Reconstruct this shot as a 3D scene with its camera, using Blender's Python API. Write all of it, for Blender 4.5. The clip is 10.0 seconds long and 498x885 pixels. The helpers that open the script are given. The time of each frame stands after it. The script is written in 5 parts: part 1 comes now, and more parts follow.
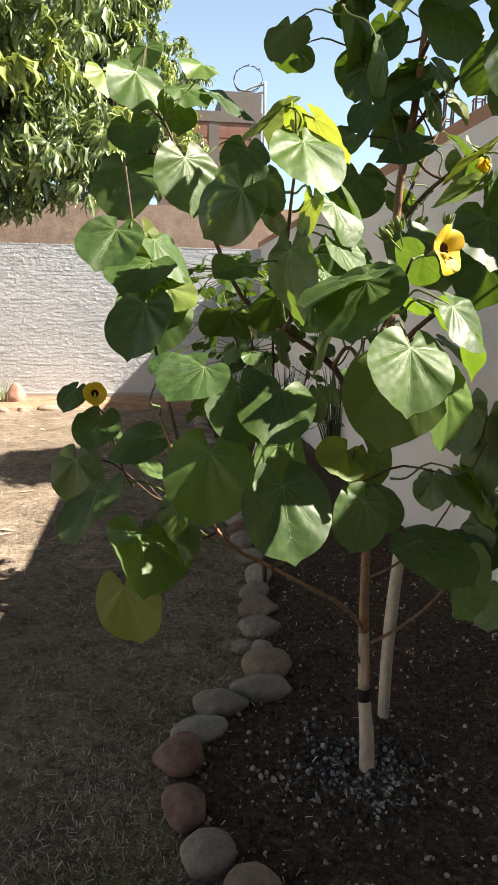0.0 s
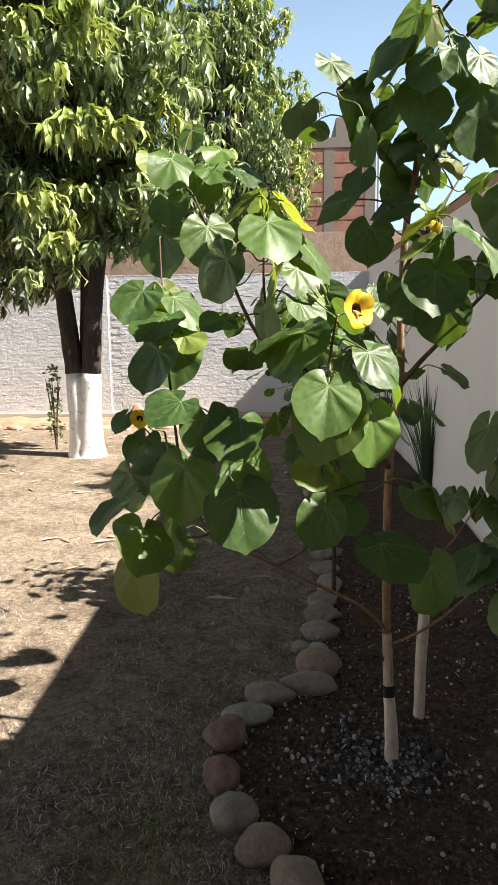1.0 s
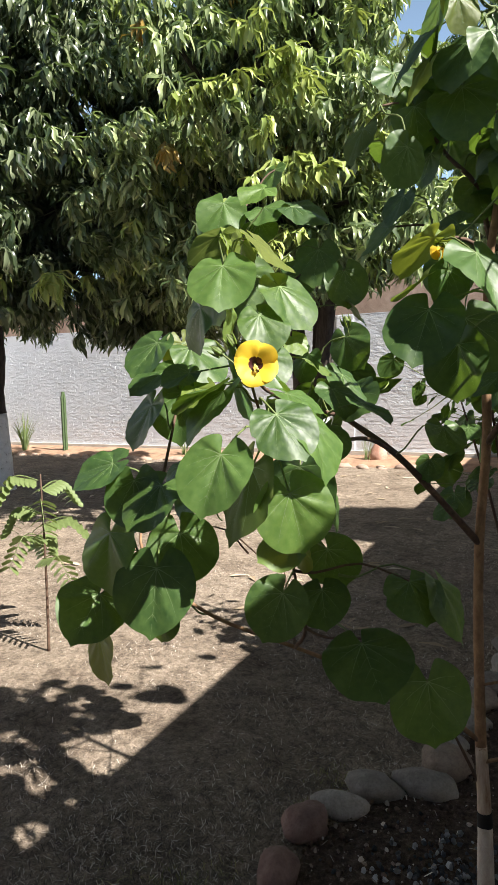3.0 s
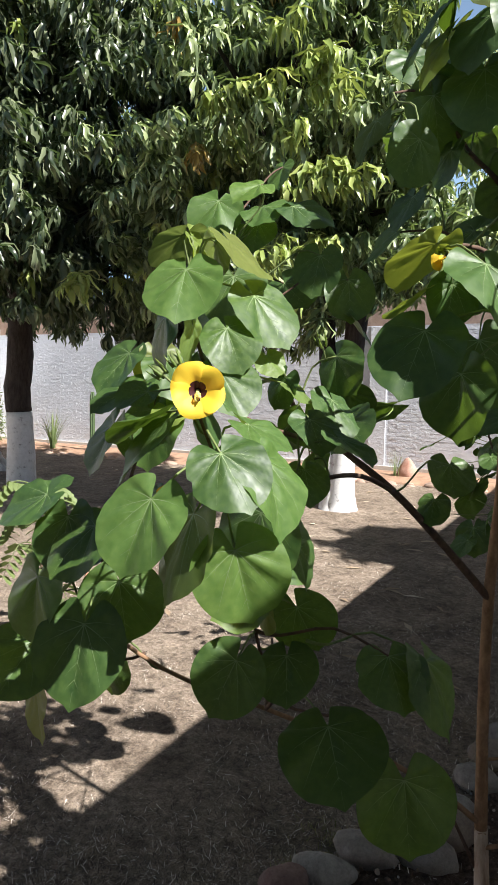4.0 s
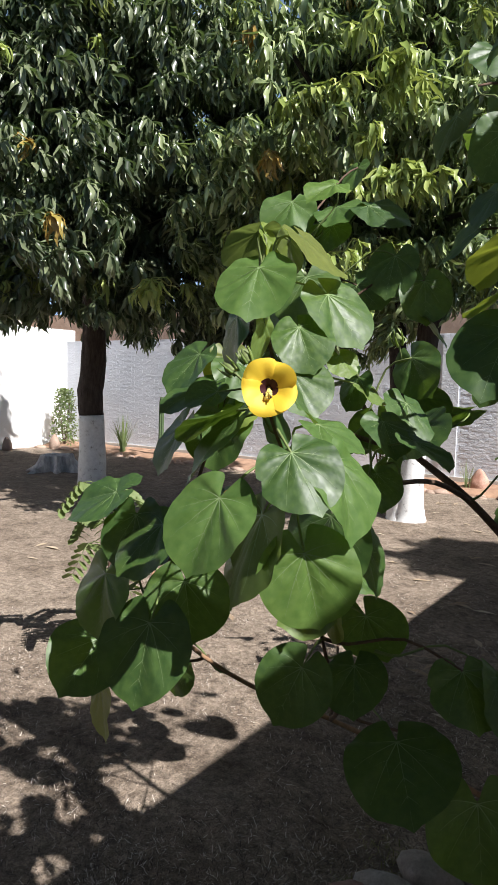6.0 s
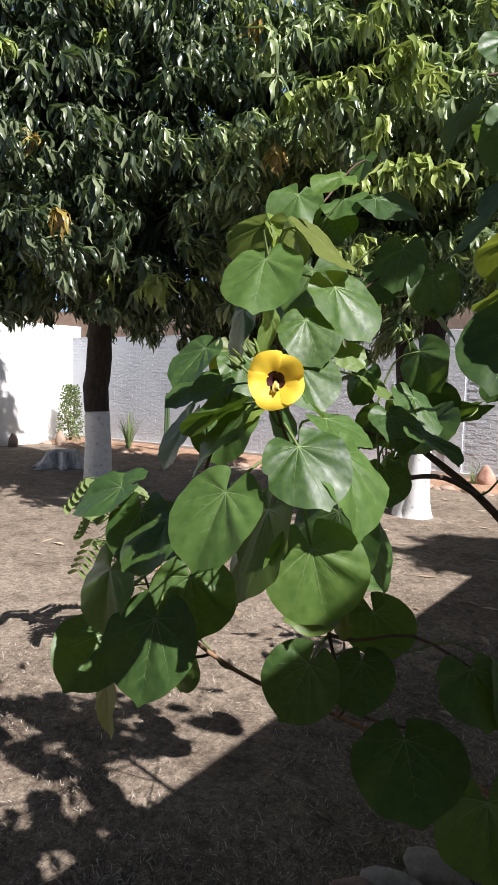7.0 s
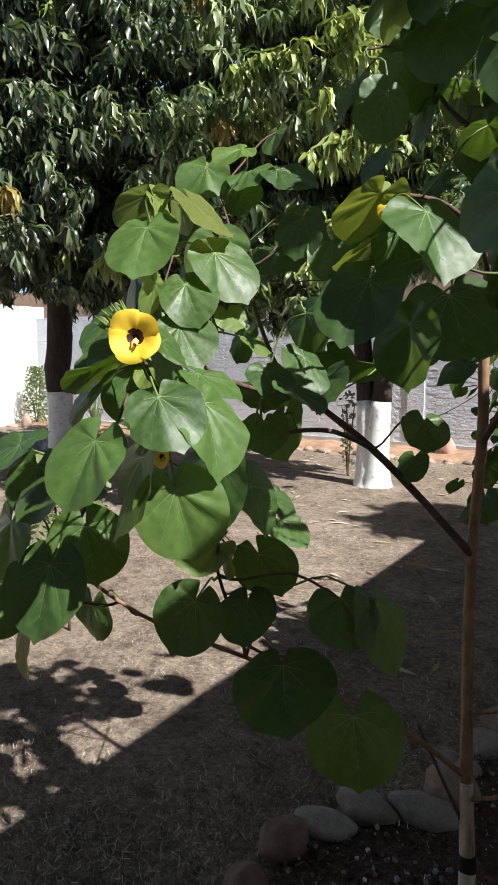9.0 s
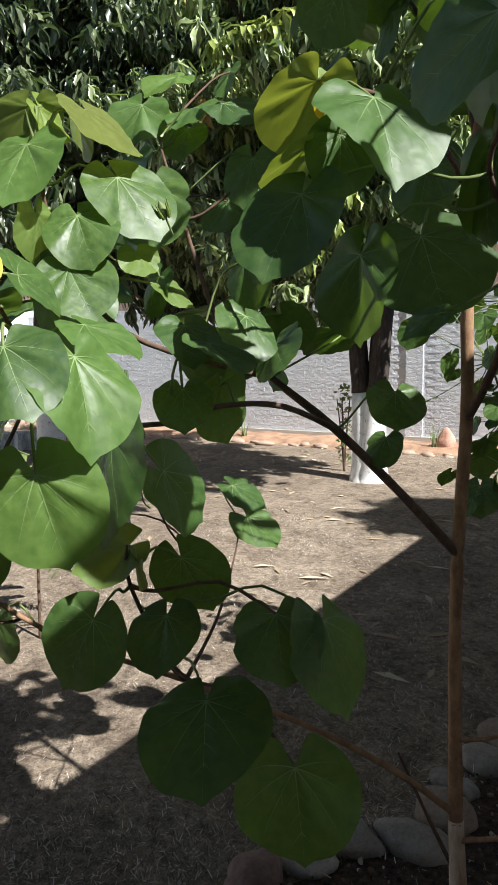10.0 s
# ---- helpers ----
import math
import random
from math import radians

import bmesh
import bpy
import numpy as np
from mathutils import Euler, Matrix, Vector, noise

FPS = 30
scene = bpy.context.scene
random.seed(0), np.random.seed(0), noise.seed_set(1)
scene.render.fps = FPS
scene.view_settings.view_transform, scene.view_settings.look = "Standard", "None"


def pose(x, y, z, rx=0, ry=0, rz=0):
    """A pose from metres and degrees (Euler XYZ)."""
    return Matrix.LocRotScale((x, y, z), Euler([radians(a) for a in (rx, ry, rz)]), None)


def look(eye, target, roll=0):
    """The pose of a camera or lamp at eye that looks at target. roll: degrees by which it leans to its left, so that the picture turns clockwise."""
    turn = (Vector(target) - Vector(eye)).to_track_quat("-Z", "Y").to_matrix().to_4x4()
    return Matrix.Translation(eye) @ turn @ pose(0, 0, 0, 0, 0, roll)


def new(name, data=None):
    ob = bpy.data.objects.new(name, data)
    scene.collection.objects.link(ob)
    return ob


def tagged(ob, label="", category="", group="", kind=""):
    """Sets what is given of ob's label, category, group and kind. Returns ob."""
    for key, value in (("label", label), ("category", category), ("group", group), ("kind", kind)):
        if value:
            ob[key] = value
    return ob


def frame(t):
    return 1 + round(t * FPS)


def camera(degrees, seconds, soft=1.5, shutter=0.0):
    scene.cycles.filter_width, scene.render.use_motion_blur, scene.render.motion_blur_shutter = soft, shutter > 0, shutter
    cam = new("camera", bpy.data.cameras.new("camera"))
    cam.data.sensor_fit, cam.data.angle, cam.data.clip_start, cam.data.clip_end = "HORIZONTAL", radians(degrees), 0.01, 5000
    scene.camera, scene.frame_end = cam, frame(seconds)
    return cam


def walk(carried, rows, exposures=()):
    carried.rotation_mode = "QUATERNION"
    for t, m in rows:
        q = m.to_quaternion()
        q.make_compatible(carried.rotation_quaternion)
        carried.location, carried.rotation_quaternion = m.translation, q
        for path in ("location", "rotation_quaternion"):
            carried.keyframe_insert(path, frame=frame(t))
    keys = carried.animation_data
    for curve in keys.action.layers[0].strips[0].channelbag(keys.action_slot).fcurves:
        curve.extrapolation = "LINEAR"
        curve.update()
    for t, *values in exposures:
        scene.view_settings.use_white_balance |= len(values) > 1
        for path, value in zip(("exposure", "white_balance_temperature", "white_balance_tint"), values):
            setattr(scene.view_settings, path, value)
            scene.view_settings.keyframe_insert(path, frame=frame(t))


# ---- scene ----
cam = camera(40.1, 10.0, soft=0.95)
PATH = [
    (0, (0.055, 0.015, 1.386), (0.028, 1.977, 1.002), 0.9),
    (0.5, (0.219, -0.101, 1.387), (-0.083, 1.828, 0.952), -1.3),
    (1, (0.368, -0.241, 1.441), (-0.03, 1.69, 1.108), -0.7),
    (1.5, (0.502, -0.193, 1.452), (0.048, 1.736, 1.183), 0.7),
    (2, (0.65, -0.069, 1.468), (-0.066, 1.79, 1.286), 3.4),
    (2.2, (0.689, 0.023, 1.461), (-0.137, 1.829, 1.229), 0.9),
    (3.3, (0.913, 0.226, 1.467), (-0.28, 1.818, 1.256), -1.0),
    (3.5, (0.904, 0.295, 1.472), (-0.284, 1.889, 1.257), -0.2),
    (4, (0.865, 0.396, 1.489), (-0.364, 1.962, 1.292), 0.7),
    (4.5, (0.873, 0.405, 1.49), (-0.474, 1.871, 1.3), 1.5),
    (5, (0.889, 0.407, 1.501), (-0.43, 1.906, 1.39), 2.2),
    (5.5, (0.867, 0.406, 1.487), (-0.486, 1.871, 1.333), 1.5),
    (7, (0.84, 0.415, 1.473), (-0.548, 1.843, 1.283), 1.3),
    (7.5, (0.844, 0.416, 1.479), (-0.545, 1.843, 1.292), 1.2),
    (8, (0.867, 0.416, 1.478), (-0.529, 1.836, 1.29), 0.0),
    (8.5, (0.923, 0.426, 1.471), (-0.447, 1.868, 1.264), -0.6),
    (9, (1.001, 0.451, 1.446), (-0.328, 1.925, 1.194), -0.1),
    (9.5, (1.009, 0.523, 1.419), (-0.309, 2.005, 1.159), -0.3),
    (10, (0.93, 0.699, 1.383), (-0.404, 2.167, 1.127), -1.0),
]
walk(cam, [(t, look(eye, target, roll)) for t, eye, target, roll in PATH], [(0, 1.34, 6850, 10), (1, 1.31, 6650, 10), (2.2, 1.26, 6550, 9), (3.5, 0.97, 6100, 11), (5.0, 0.8, 6000, 12), (5.5, 0.63, 5980, 12), (7, 0.6, 5950, 14), (8, 0.58, 5950, 14), (9, 0.63, 5950, 11), (10, 0.79, 5950, 8)])

# ---- light ----
SUN = Vector((0.986, -0.03, 1.0)).normalized()      # direction to the sun
world = bpy.data.worlds.new("sky")
scene.world = world
world.use_nodes = True
wn, wl = world.node_tree.nodes, world.node_tree.links
sky = wn.new("ShaderNodeTexSky")
sky.sky_type, sky.sun_disc = "NISHITA", False
sky.sun_elevation = math.asin(SUN.z)
sky.sun_rotation = math.atan2(SUN.x, SUN.y)
sky.air_density, sky.dust_density, sky.ozone_density = 1.0, 1.6, 2.0
wn["Background"].inputs["Strength"].default_value = 0.0145
# dusty haze: the air whitens evenly all round towards the horizon
spot = wn.new("ShaderNodeTexCoord")
split = wn.new("ShaderNodeSeparateXYZ")
haze = wn.new("ShaderNodeValToRGB")
total = wn.new("ShaderNodeMixRGB")
haze.color_ramp.interpolation = "EASE"
haze.color_ramp.elements[0].position, haze.color_ramp.elements[0].color = 0.0, (19.0, 27.5, 39.0, 1)
haze.color_ramp.elements[1].position, haze.color_ramp.elements[1].color = 0.85, (0, 0, 0, 1)
total.blend_type = "ADD"
total.inputs[0].default_value = 1.0
wl.new(spot.outputs["Generated"], split.inputs[0])
wl.new(split.outputs["Z"], haze.inputs[0])
wl.new(sky.outputs["Color"], total.inputs[1])
wl.new(haze.outputs["Color"], total.inputs[2])
wl.new(total.outputs[0], wn["Background"].inputs["Color"])
lamp = bpy.data.lights.new("sun", "SUN")
lamp.energy, lamp.angle, lamp.color = 6.5, radians(0.55), (1.0, 0.93, 0.83)
sun = new("sun", lamp)
sun.matrix_world = look(SUN * 30, (0, 0, 0))

# ---- the yard's own directions: across (towards the plaster wall) and along (towards the brick wall) ----
TURNED = radians(8.89)
CA, SA = math.cos(TURNED), math.sin(TURNED)


def yard(p, a, z=0.0):
    return (CA * p - SA * a, SA * p + CA * a, z)


# ---- materials ----
def socket(shader, name, value):
    shader.inputs[name].default_value = value


class Mat:
    """A small builder of node materials in object or world space."""

    def __init__(self, name, rough=0.8, spec=0.4):
        self.m = bpy.data.materials.new(name)
        self.m.use_nodes = True
        self.n, self.l = self.m.node_tree.nodes, self.m.node_tree.links
        self.b = self.n["Principled BSDF"]
        socket(self.b, "Roughness", rough)
        socket(self.b, "Specular IOR Level", spec)
        self.geo = self.n.new("ShaderNodeNewGeometry")
        self.pos = self.geo.outputs["Position"]

    def local(self):
        self.pos = self.n.new("ShaderNodeTexCoord").outputs["Object"]
        return self

    def stretch(self, x, y, z):
        node = self.n.new("ShaderNodeVectorMath")
        node.operation = "MULTIPLY"
        node.inputs[1].default_value = (x, y, z)
        self.l.new(self.pos, node.inputs[0])
        self.pos = node.outputs[0]
        return self

    def noise(self, scale, detail=4.0, rough=0.6, warp=0.0):
        node = self.n.new("ShaderNodeTexNoise")
        socket(node, "Scale", scale)
        socket(node, "Detail", detail)
        socket(node, "Roughness", rough)
        socket(node, "Distortion", warp)
        self.l.new(self.pos, node.inputs["Vector"])
        return node.outputs["Fac"]

    def cells(self, scale, what="Distance"):
        node = self.n.new("ShaderNodeTexVoronoi")
        socket(node, "Scale", scale)
        self.l.new(self.pos, node.inputs["Vector"])
        return node.outputs[what]

    def island(self):
        return self.geo.outputs["Random Per Island"]

    def each(self):
        return self.n.new("ShaderNodeObjectInfo").outputs["Random"]

    def ramp(self, fac, *stops):
        node = self.n.new("ShaderNodeValToRGB")
        e = node.color_ramp.elements
        while len(e) < len(stops):
            e.new(0.5)
        for item, (at, c) in zip(e, stops):
            item.position, item.color = at, (*c, 1)
        self.l.new(fac, node.inputs["Fac"])
        return node.outputs["Color"]

    def mix(self, fac, a, b, how="MIX"):
        node = self.n.new("ShaderNodeMix")
        node.data_type, node.blend_type = "RGBA", how
        for i, v in ((0, fac), (6, a), (7, b)):
            if isinstance(v, (int, float)):
                node.inputs[i].default_value = v
            elif isinstance(v, tuple):
                node.inputs[i].default_value = (*v, 1)
            else:
                self.l.new(v, node.inputs[i])
        return node.outputs[2]

    def colour(self, c):
        if isinstance(c, tuple):
            socket(self.b, "Base Color", (*c, 1))
        else:
            self.l.new(c, self.b.inputs["Base Color"])
        return self

    def bump(self, height, distance, strength=1.0):
        node = self.n.new("ShaderNodeBump")
        socket(node, "Distance", distance)
        socket(node, "Strength", strength)
        self.l.new(height, node.inputs["Height"])
        old = self.b.inputs["Normal"]
        if old.links:
            self.l.new(old.links[0].from_socket, node.inputs["Normal"])
        self.l.new(node.outputs["Normal"], old)
        self.normal = node.outputs["Normal"]
        return self

    def leafy(self, c, amount):
        """Lets light through a thin leaf."""
        thin = self.n.new("ShaderNodeBsdfTranslucent")
        both = self.n.new("ShaderNodeMixShader")
        both.inputs[0].default_value = amount
        if isinstance(c, tuple):
            socket(thin, "Color", (*c, 1))
        else:
            self.l.new(c, thin.inputs["Color"])
        self.l.new(self.b.outputs[0], both.inputs[1])
        self.l.new(thin.outputs[0], both.inputs[2])
        self.l.new(both.outputs[0], self.n["Material Output"].inputs["Surface"])
        return self


def earth():
    k = Mat("dry_earth", 0.95, 0.15)
    big = k.ramp(k.noise(0.7, 5), (0.3, (0.27, 0.217, 0.168)), (0.55, (0.37, 0.305, 0.24)), (0.8, (0.46, 0.39, 0.312)))
    fine = k.ramp(k.noise(38, 6, 0.7), (0.3, (0.3, 0.28, 0.26)), (0.6, (1.0, 1.0, 1.0)), (0.85, (1.35, 1.3, 1.2)))
    grit = k.ramp(k.noise(150, 4, 0.8), (0.36, (0.35, 0.34, 0.33)), (0.52, (1, 1, 1)), (0.68, (1.5, 1.45, 1.35)))
    patch = k.ramp(k.noise(3.2, 6, 0.7, 0.6), (0.33, (0.52, 0.49, 0.47)), (0.55, (1, 1, 1)))
    clod = k.ramp(k.noise(13, 5, 0.7, 0.5), (0.36, (0.5, 0.48, 0.46)), (0.52, (1, 1, 1)), (0.7, (1.2, 1.18, 1.14)))
    return k.colour(k.mix(0.75, k.mix(0.8, k.mix(0.75, k.mix(0.8, big, patch, "MULTIPLY"), clod, "MULTIPLY"), fine, "MULTIPLY"), grit, "MULTIPLY")).bump(k.noise(9, 5), 0.02, 0.6).bump(k.noise(60, 4, 0.7), 0.012).m


def bed_earth():
    k = Mat("dark_bed_soil", 0.95, 0.12)
    c = k.ramp(k.noise(40, 7, 0.8), (0.32, (0.03, 0.02, 0.015)), (0.55, (0.11, 0.076, 0.058)), (0.8, (0.34, 0.26, 0.21)))
    return k.colour(c).bump(k.noise(30, 6, 0.7), 0.03).m


def white_brick():
    k = Mat("white_painted_brick", 0.75, 0.25)
    c = k.ramp(k.noise(1.3, 6), (0.25, (0.555, 0.58, 0.625)), (0.6, (0.645, 0.668, 0.715)))
    dirt = k.ramp(k.noise(11, 6, 0.75), (0.28, (0.78, 0.76, 0.73)), (0.45, (1, 1, 1)))
    return k.colour(k.mix(0.6, c, dirt, "MULTIPLY")).stretch(0.6, 0.6, 1.0).bump(k.noise(24, 4, 0.6), 0.016, 0.8).bump(k.noise(90, 4, 0.7), 0.005, 0.6).m


def plaster(name, c, spots=0.35):
    k = Mat(name, 0.85, 0.2)
    base = k.ramp(k.noise(0.8, 6), (0.3, tuple(v * 0.92 for v in c)), (0.7, c))
    dirt = k.ramp(k.noise(6, 7, 0.75), (0.25, (0.8, 0.77, 0.72)), (0.45, (1, 1, 1)))
    return k.colour(k.mix(spots, base, dirt, "MULTIPLY")).bump(k.noise(3.5, 5), 0.012, 0.5).bump(k.noise(70, 4), 0.002).m


def stone(name, a, b, scale=14):
    k = Mat(name, 0.85, 0.25).local()
    c = k.ramp(k.noise(scale, 6, 0.65), (0.3, a), (0.7, b))
    spots = k.ramp(k.noise(90, 3, 0.8), (0.3, (0.6, 0.6, 0.6)), (0.5, (1, 1, 1)), (0.75, (1.3, 1.3, 1.3)))
    return k.colour(k.mix(0.6, c, spots, "MULTIPLY")).bump(k.noise(24, 6, 0.7), 0.01, 0.7).m


def bark(name, a, b, stretch=(1, 1, 0.25), scale=50, depth=0.004, rough=0.85):
    k = Mat(name, rough, 0.25).stretch(*stretch)
    c = k.ramp(k.noise(scale, 6, 0.7, 0.4), (0.3, a), (0.68, b))
    return k.colour(c).bump(k.noise(scale * 1.3, 5, 0.7), depth).m


def whitewash():
    k = Mat("whitewash_on_bark", 0.9, 0.15)
    c = k.ramp(k.noise(16, 6, 0.75), (0.3, (0.2, 0.18, 0.165)), (0.42, (0.68, 0.68, 0.67)), (0.7, (0.82, 0.82, 0.81)))
    return k.colour(c).bump(k.noise(30, 5, 0.7), 0.004).m


def mango_leaf(name, a, b, thin, gloss=0.38):
    k = Mat(name, gloss, 0.55)
    c = k.ramp(k.island(), (0.0, a), (0.45, tuple(0.72 * p + 0.28 * q for p, q in zip(a, b))), (1.0, b))
    k.colour(c)
    return k.leafy(thin, 0.24).m


def round_leaf(name, a, b, thin, amount=0.3, shine=0.55):
    k = Mat(name, 0.45, shine).local()
    k.l.new(k.ramp(k.noise(5, 4), (0.3, (0.42, 0.42, 0.42)), (0.7, (0.56, 0.56, 0.56))), k.b.inputs["Roughness"])
    c = k.ramp(k.noise(9, 4), (0.3, a), (0.7, b))
    spread = k.ramp(k.each(), (0.0, (0.7, 0.76, 0.85)), (0.55, (1.0, 1.0, 1.0)), (1.0, (1.18, 1.12, 1.0)))
    c = k.mix(1.0, c, spread, "MULTIPLY")
    spots = k.ramp(k.noise(70, 3, 0.7), (0.3, (0.88, 0.9, 0.84)), (0.55, (1, 1, 1)))
    k.colour(k.mix(0.6, c, spots, "MULTIPLY")).bump(k.noise(4, 2), 0.004, 0.4)
    return k.leafy(thin, amount).m


def plain(name, c, rough=0.7, spread=0.25, scale=30):
    k = Mat(name, rough, 0.35).local()
    lo = tuple(v * (1 - spread) for v in c)
    hi = tuple(min(1, v * (1 + spread)) for v in c)
    return k.colour(k.ramp(k.noise(scale, 4), (0.3, lo), (0.7, hi))).m


EARTH, BED = earth(), bed_earth()
BRICK = white_brick()
PLASTER = plaster("grey_white_plaster", (0.8, 0.785, 0.79))
PLASTER_SUN = plaster("white_plaster", (0.82, 0.815, 0.8))
PLINTH = plaster("cement_plinth", (0.5, 0.47, 0.43), 0.7)
COPING = plaster("terracotta_coping", (0.42, 0.25, 0.18), 0.7)
TAN_BRICK = stone("tan_brick", (0.3, 0.21, 0.16), (0.44, 0.33, 0.26), 6)
RED_BRICK = stone("red_brick", (0.26, 0.13, 0.1), (0.4, 0.22, 0.17), 5)
CONCRETE = plaster("grey_concrete", (0.24, 0.21, 0.19), 0.8)
MANGO_BARK = bark("mango_bark", (0.022, 0.017, 0.014), (0.075, 0.06, 0.05), scale=30, depth=0.012)
WHITEWASH = whitewash()
MANGO_DARK = mango_leaf("mango_leaf", (0.016, 0.032, 0.014), (0.25, 0.29, 0.16), (0.12, 0.19, 0.045), 0.32)
MANGO_MID = mango_leaf("lighter_mango_leaf", (0.035, 0.064, 0.025), (0.43, 0.5, 0.24), (0.26, 0.37, 0.085), 0.32)
MANGO_YOUNG = mango_leaf("young_mango_leaf", (0.22, 0.29, 0.07), (0.4, 0.45, 0.14), (0.4, 0.48, 0.09))
MANGO_RUST = mango_leaf("rust_mango_leaf", (0.24, 0.15, 0.035), (0.36, 0.29, 0.07), (0.42, 0.26, 0.04))
YOUNG_BARK = bark("tan_young_bark", (0.16, 0.086, 0.047), (0.36, 0.225, 0.13), (1, 1, 0.6), 40, 0.002)
TWIG = bark("brown_twig", (0.06, 0.038, 0.028), (0.15, 0.095, 0.065), (1, 1, 1), 60, 0.001)
PALE_PAINT = bark("pale_painted_bark", (0.42, 0.34, 0.27), (0.66, 0.59, 0.52), (1, 1, 0.5), 45, 0.002)
SCUFFED_BARK = bark("scuffed_bark", (0.24, 0.14, 0.08), (0.62, 0.52, 0.43), (1, 1, 0.35), 22, 0.002)
TAR = plain("black_band", (0.012, 0.011, 0.011), 0.7)
STRAW = Mat("dry_straw", 0.9, 0.2)
STRAW.colour(STRAW.ramp(STRAW.island(), (0, (0.05, 0.04, 0.034)), (0.4, (0.15, 0.12, 0.098)), (0.75, (0.42, 0.35, 0.285)), (1, (0.88, 0.81, 0.71))))
STRAW = STRAW.m
GRAVEL = Mat("grey_gravel", 0.85, 0.25)
GRAVEL.colour(GRAVEL.ramp(GRAVEL.island(), (0, (0.035, 0.034, 0.036)), (0.6, (0.11, 0.109, 0.115)), (1, (0.4, 0.395, 0.4)))).bump(GRAVEL.noise(90, 4), 0.004)
GRAVEL = GRAVEL.m
CRUMB = Mat("soil_crumb", 0.95, 0.1)
CRUMB.colour(CRUMB.ramp(CRUMB.island(), (0, (0.050, 0.034, 0.026)), (0.75, (0.15, 0.1, 0.076)), (0.9, (0.24, 0.175, 0.14)), (1, (0.6, 0.53, 0.46))))
CRUMB = CRUMB.m
RIVER_STONES = [stone("grey_stone", (0.2, 0.175, 0.155), (0.34, 0.305, 0.28)),
                stone("red_stone", (0.15, 0.088, 0.074), (0.27, 0.185, 0.165)),
                stone("pale_stone", (0.24, 0.215, 0.195), (0.42, 0.39, 0.365)),
                stone("brown_stone", (0.2, 0.15, 0.12), (0.33, 0.27, 0.22))]
LEAF_GREEN = round_leaf("round_leaf", (0.031, 0.073, 0.018), (0.08, 0.14, 0.032), (0.18, 0.31, 0.022), 0.24)
LEAF_YOUNG = round_leaf("young_round_leaf", (0.15, 0.22, 0.05), (0.22, 0.3, 0.07), (0.36, 0.45, 0.04), 0.4)
# lighter copy of round_leaf: puts sun and sheen into mostly lit leaves' colour
LEAF_MID = round_leaf("brightened_round_leaf", (0.064, 0.13, 0.027), (0.118, 0.196, 0.046), (0.25, 0.42, 0.028), 0.3)
LEAF_YELLOW = round_leaf("yellowing_round_leaf", (0.12, 0.155, 0.036), (0.18, 0.21, 0.055), (0.4, 0.46, 0.045), 0.42)
LEAF_DULL = round_leaf("dull_round_leaf", (0.056, 0.09, 0.03), (0.09, 0.125, 0.042), (0.22, 0.29, 0.06), 0.42, 0.15)
VEIN = plain("leaf_vein", (0.2, 0.28, 0.115), 0.5)
PETAL = mango_leaf("yellow_petal", (0.78, 0.53, 0.03), (0.84, 0.6, 0.04), (0.92, 0.66, 0.03), 0.6)
MAROON = plain("maroon_throat", (0.035, 0.004, 0.006), 0.7)
STAMEN = plain("yellow_stamen", (0.88, 0.68, 0.2), 0.6)
PETIOLE = plain("leaf_stalk", (0.14, 0.18, 0.06), 0.6)
BLADE = mango_leaf("strap_leaf", (0.035, 0.06, 0.025), (0.07, 0.1, 0.04), (0.1, 0.15, 0.03), 0.5)
SMALL_LEAF = mango_leaf("small_bush_leaf", (0.1, 0.15, 0.05), (0.2, 0.25, 0.1), (0.25, 0.32, 0.08), 0.55)
FEATHER = mango_leaf("pale_leaflet", (0.13, 0.175, 0.06), (0.18, 0.23, 0.085), (0.25, 0.33, 0.07), 0.5)
CACTUS = plain("green_cactus_skin", (0.07, 0.11, 0.045), 0.6)
STEEL = plain("rusty_steel", (0.1, 0.065, 0.05), 0.7)
GALVANISED = plain("pale_steel", (0.45, 0.45, 0.46), 0.5)


# ---- mesh helpers ----
def mesh(name, verts, faces, mats, index=None, smooth=False):
    data = bpy.data.meshes.new(name)
    data.from_pydata([tuple(v) for v in verts], [], [tuple(f) for f in faces])
    for m in mats if isinstance(mats, (list, tuple)) else [mats]:
        data.materials.append(m)
    if index is not None:
        data.polygons.foreach_set("material_index", np.asarray(index, dtype=np.int32))
    if smooth:
        data.polygons.foreach_set("use_smooth", np.ones(len(faces), dtype=bool))
    data.update()
    return data


def thing(name, at, label, category, group="", kind="", data=None):
    ob = new(name, data)
    ob.location = at
    return tagged(ob, label, category, group, kind)


def part(name, data, parent, label="", m=None):
    ob = new(name, data)
    ob.parent = parent
    if m is not None:
        ob.matrix_basis = m
    return tagged(ob, label)


class Pile:
    """Collects many small pieces into one mesh."""

    def __init__(self):
        self.v, self.f, self.k, self.n = [], [], [], 0

    def add(self, verts, faces, mat=0):
        self.v.append(np.asarray(verts, dtype=float))
        self.f.extend([tuple(i + self.n for i in f) for f in faces])
        self.k.extend([mat] * len(faces))
        self.n += len(verts)

    def mesh(self, name, mats, smooth=False):
        return mesh(name, np.concatenate(self.v), self.f, mats, self.k, smooth)


BOX_F = [(0, 3, 2, 1), (4, 5, 6, 7), (0, 1, 5, 4), (1, 2, 6, 5), (2, 3, 7, 6), (3, 0, 4, 7)]


def box(x0, x1, y0, y1, z0, z1):
    return [(x0, y0, z0), (x1, y0, z0), (x1, y1, z0), (x0, y1, z0), (x0, y0, z1), (x1, y0, z1), (x1, y1, z1), (x0, y1, z1)], BOX_F


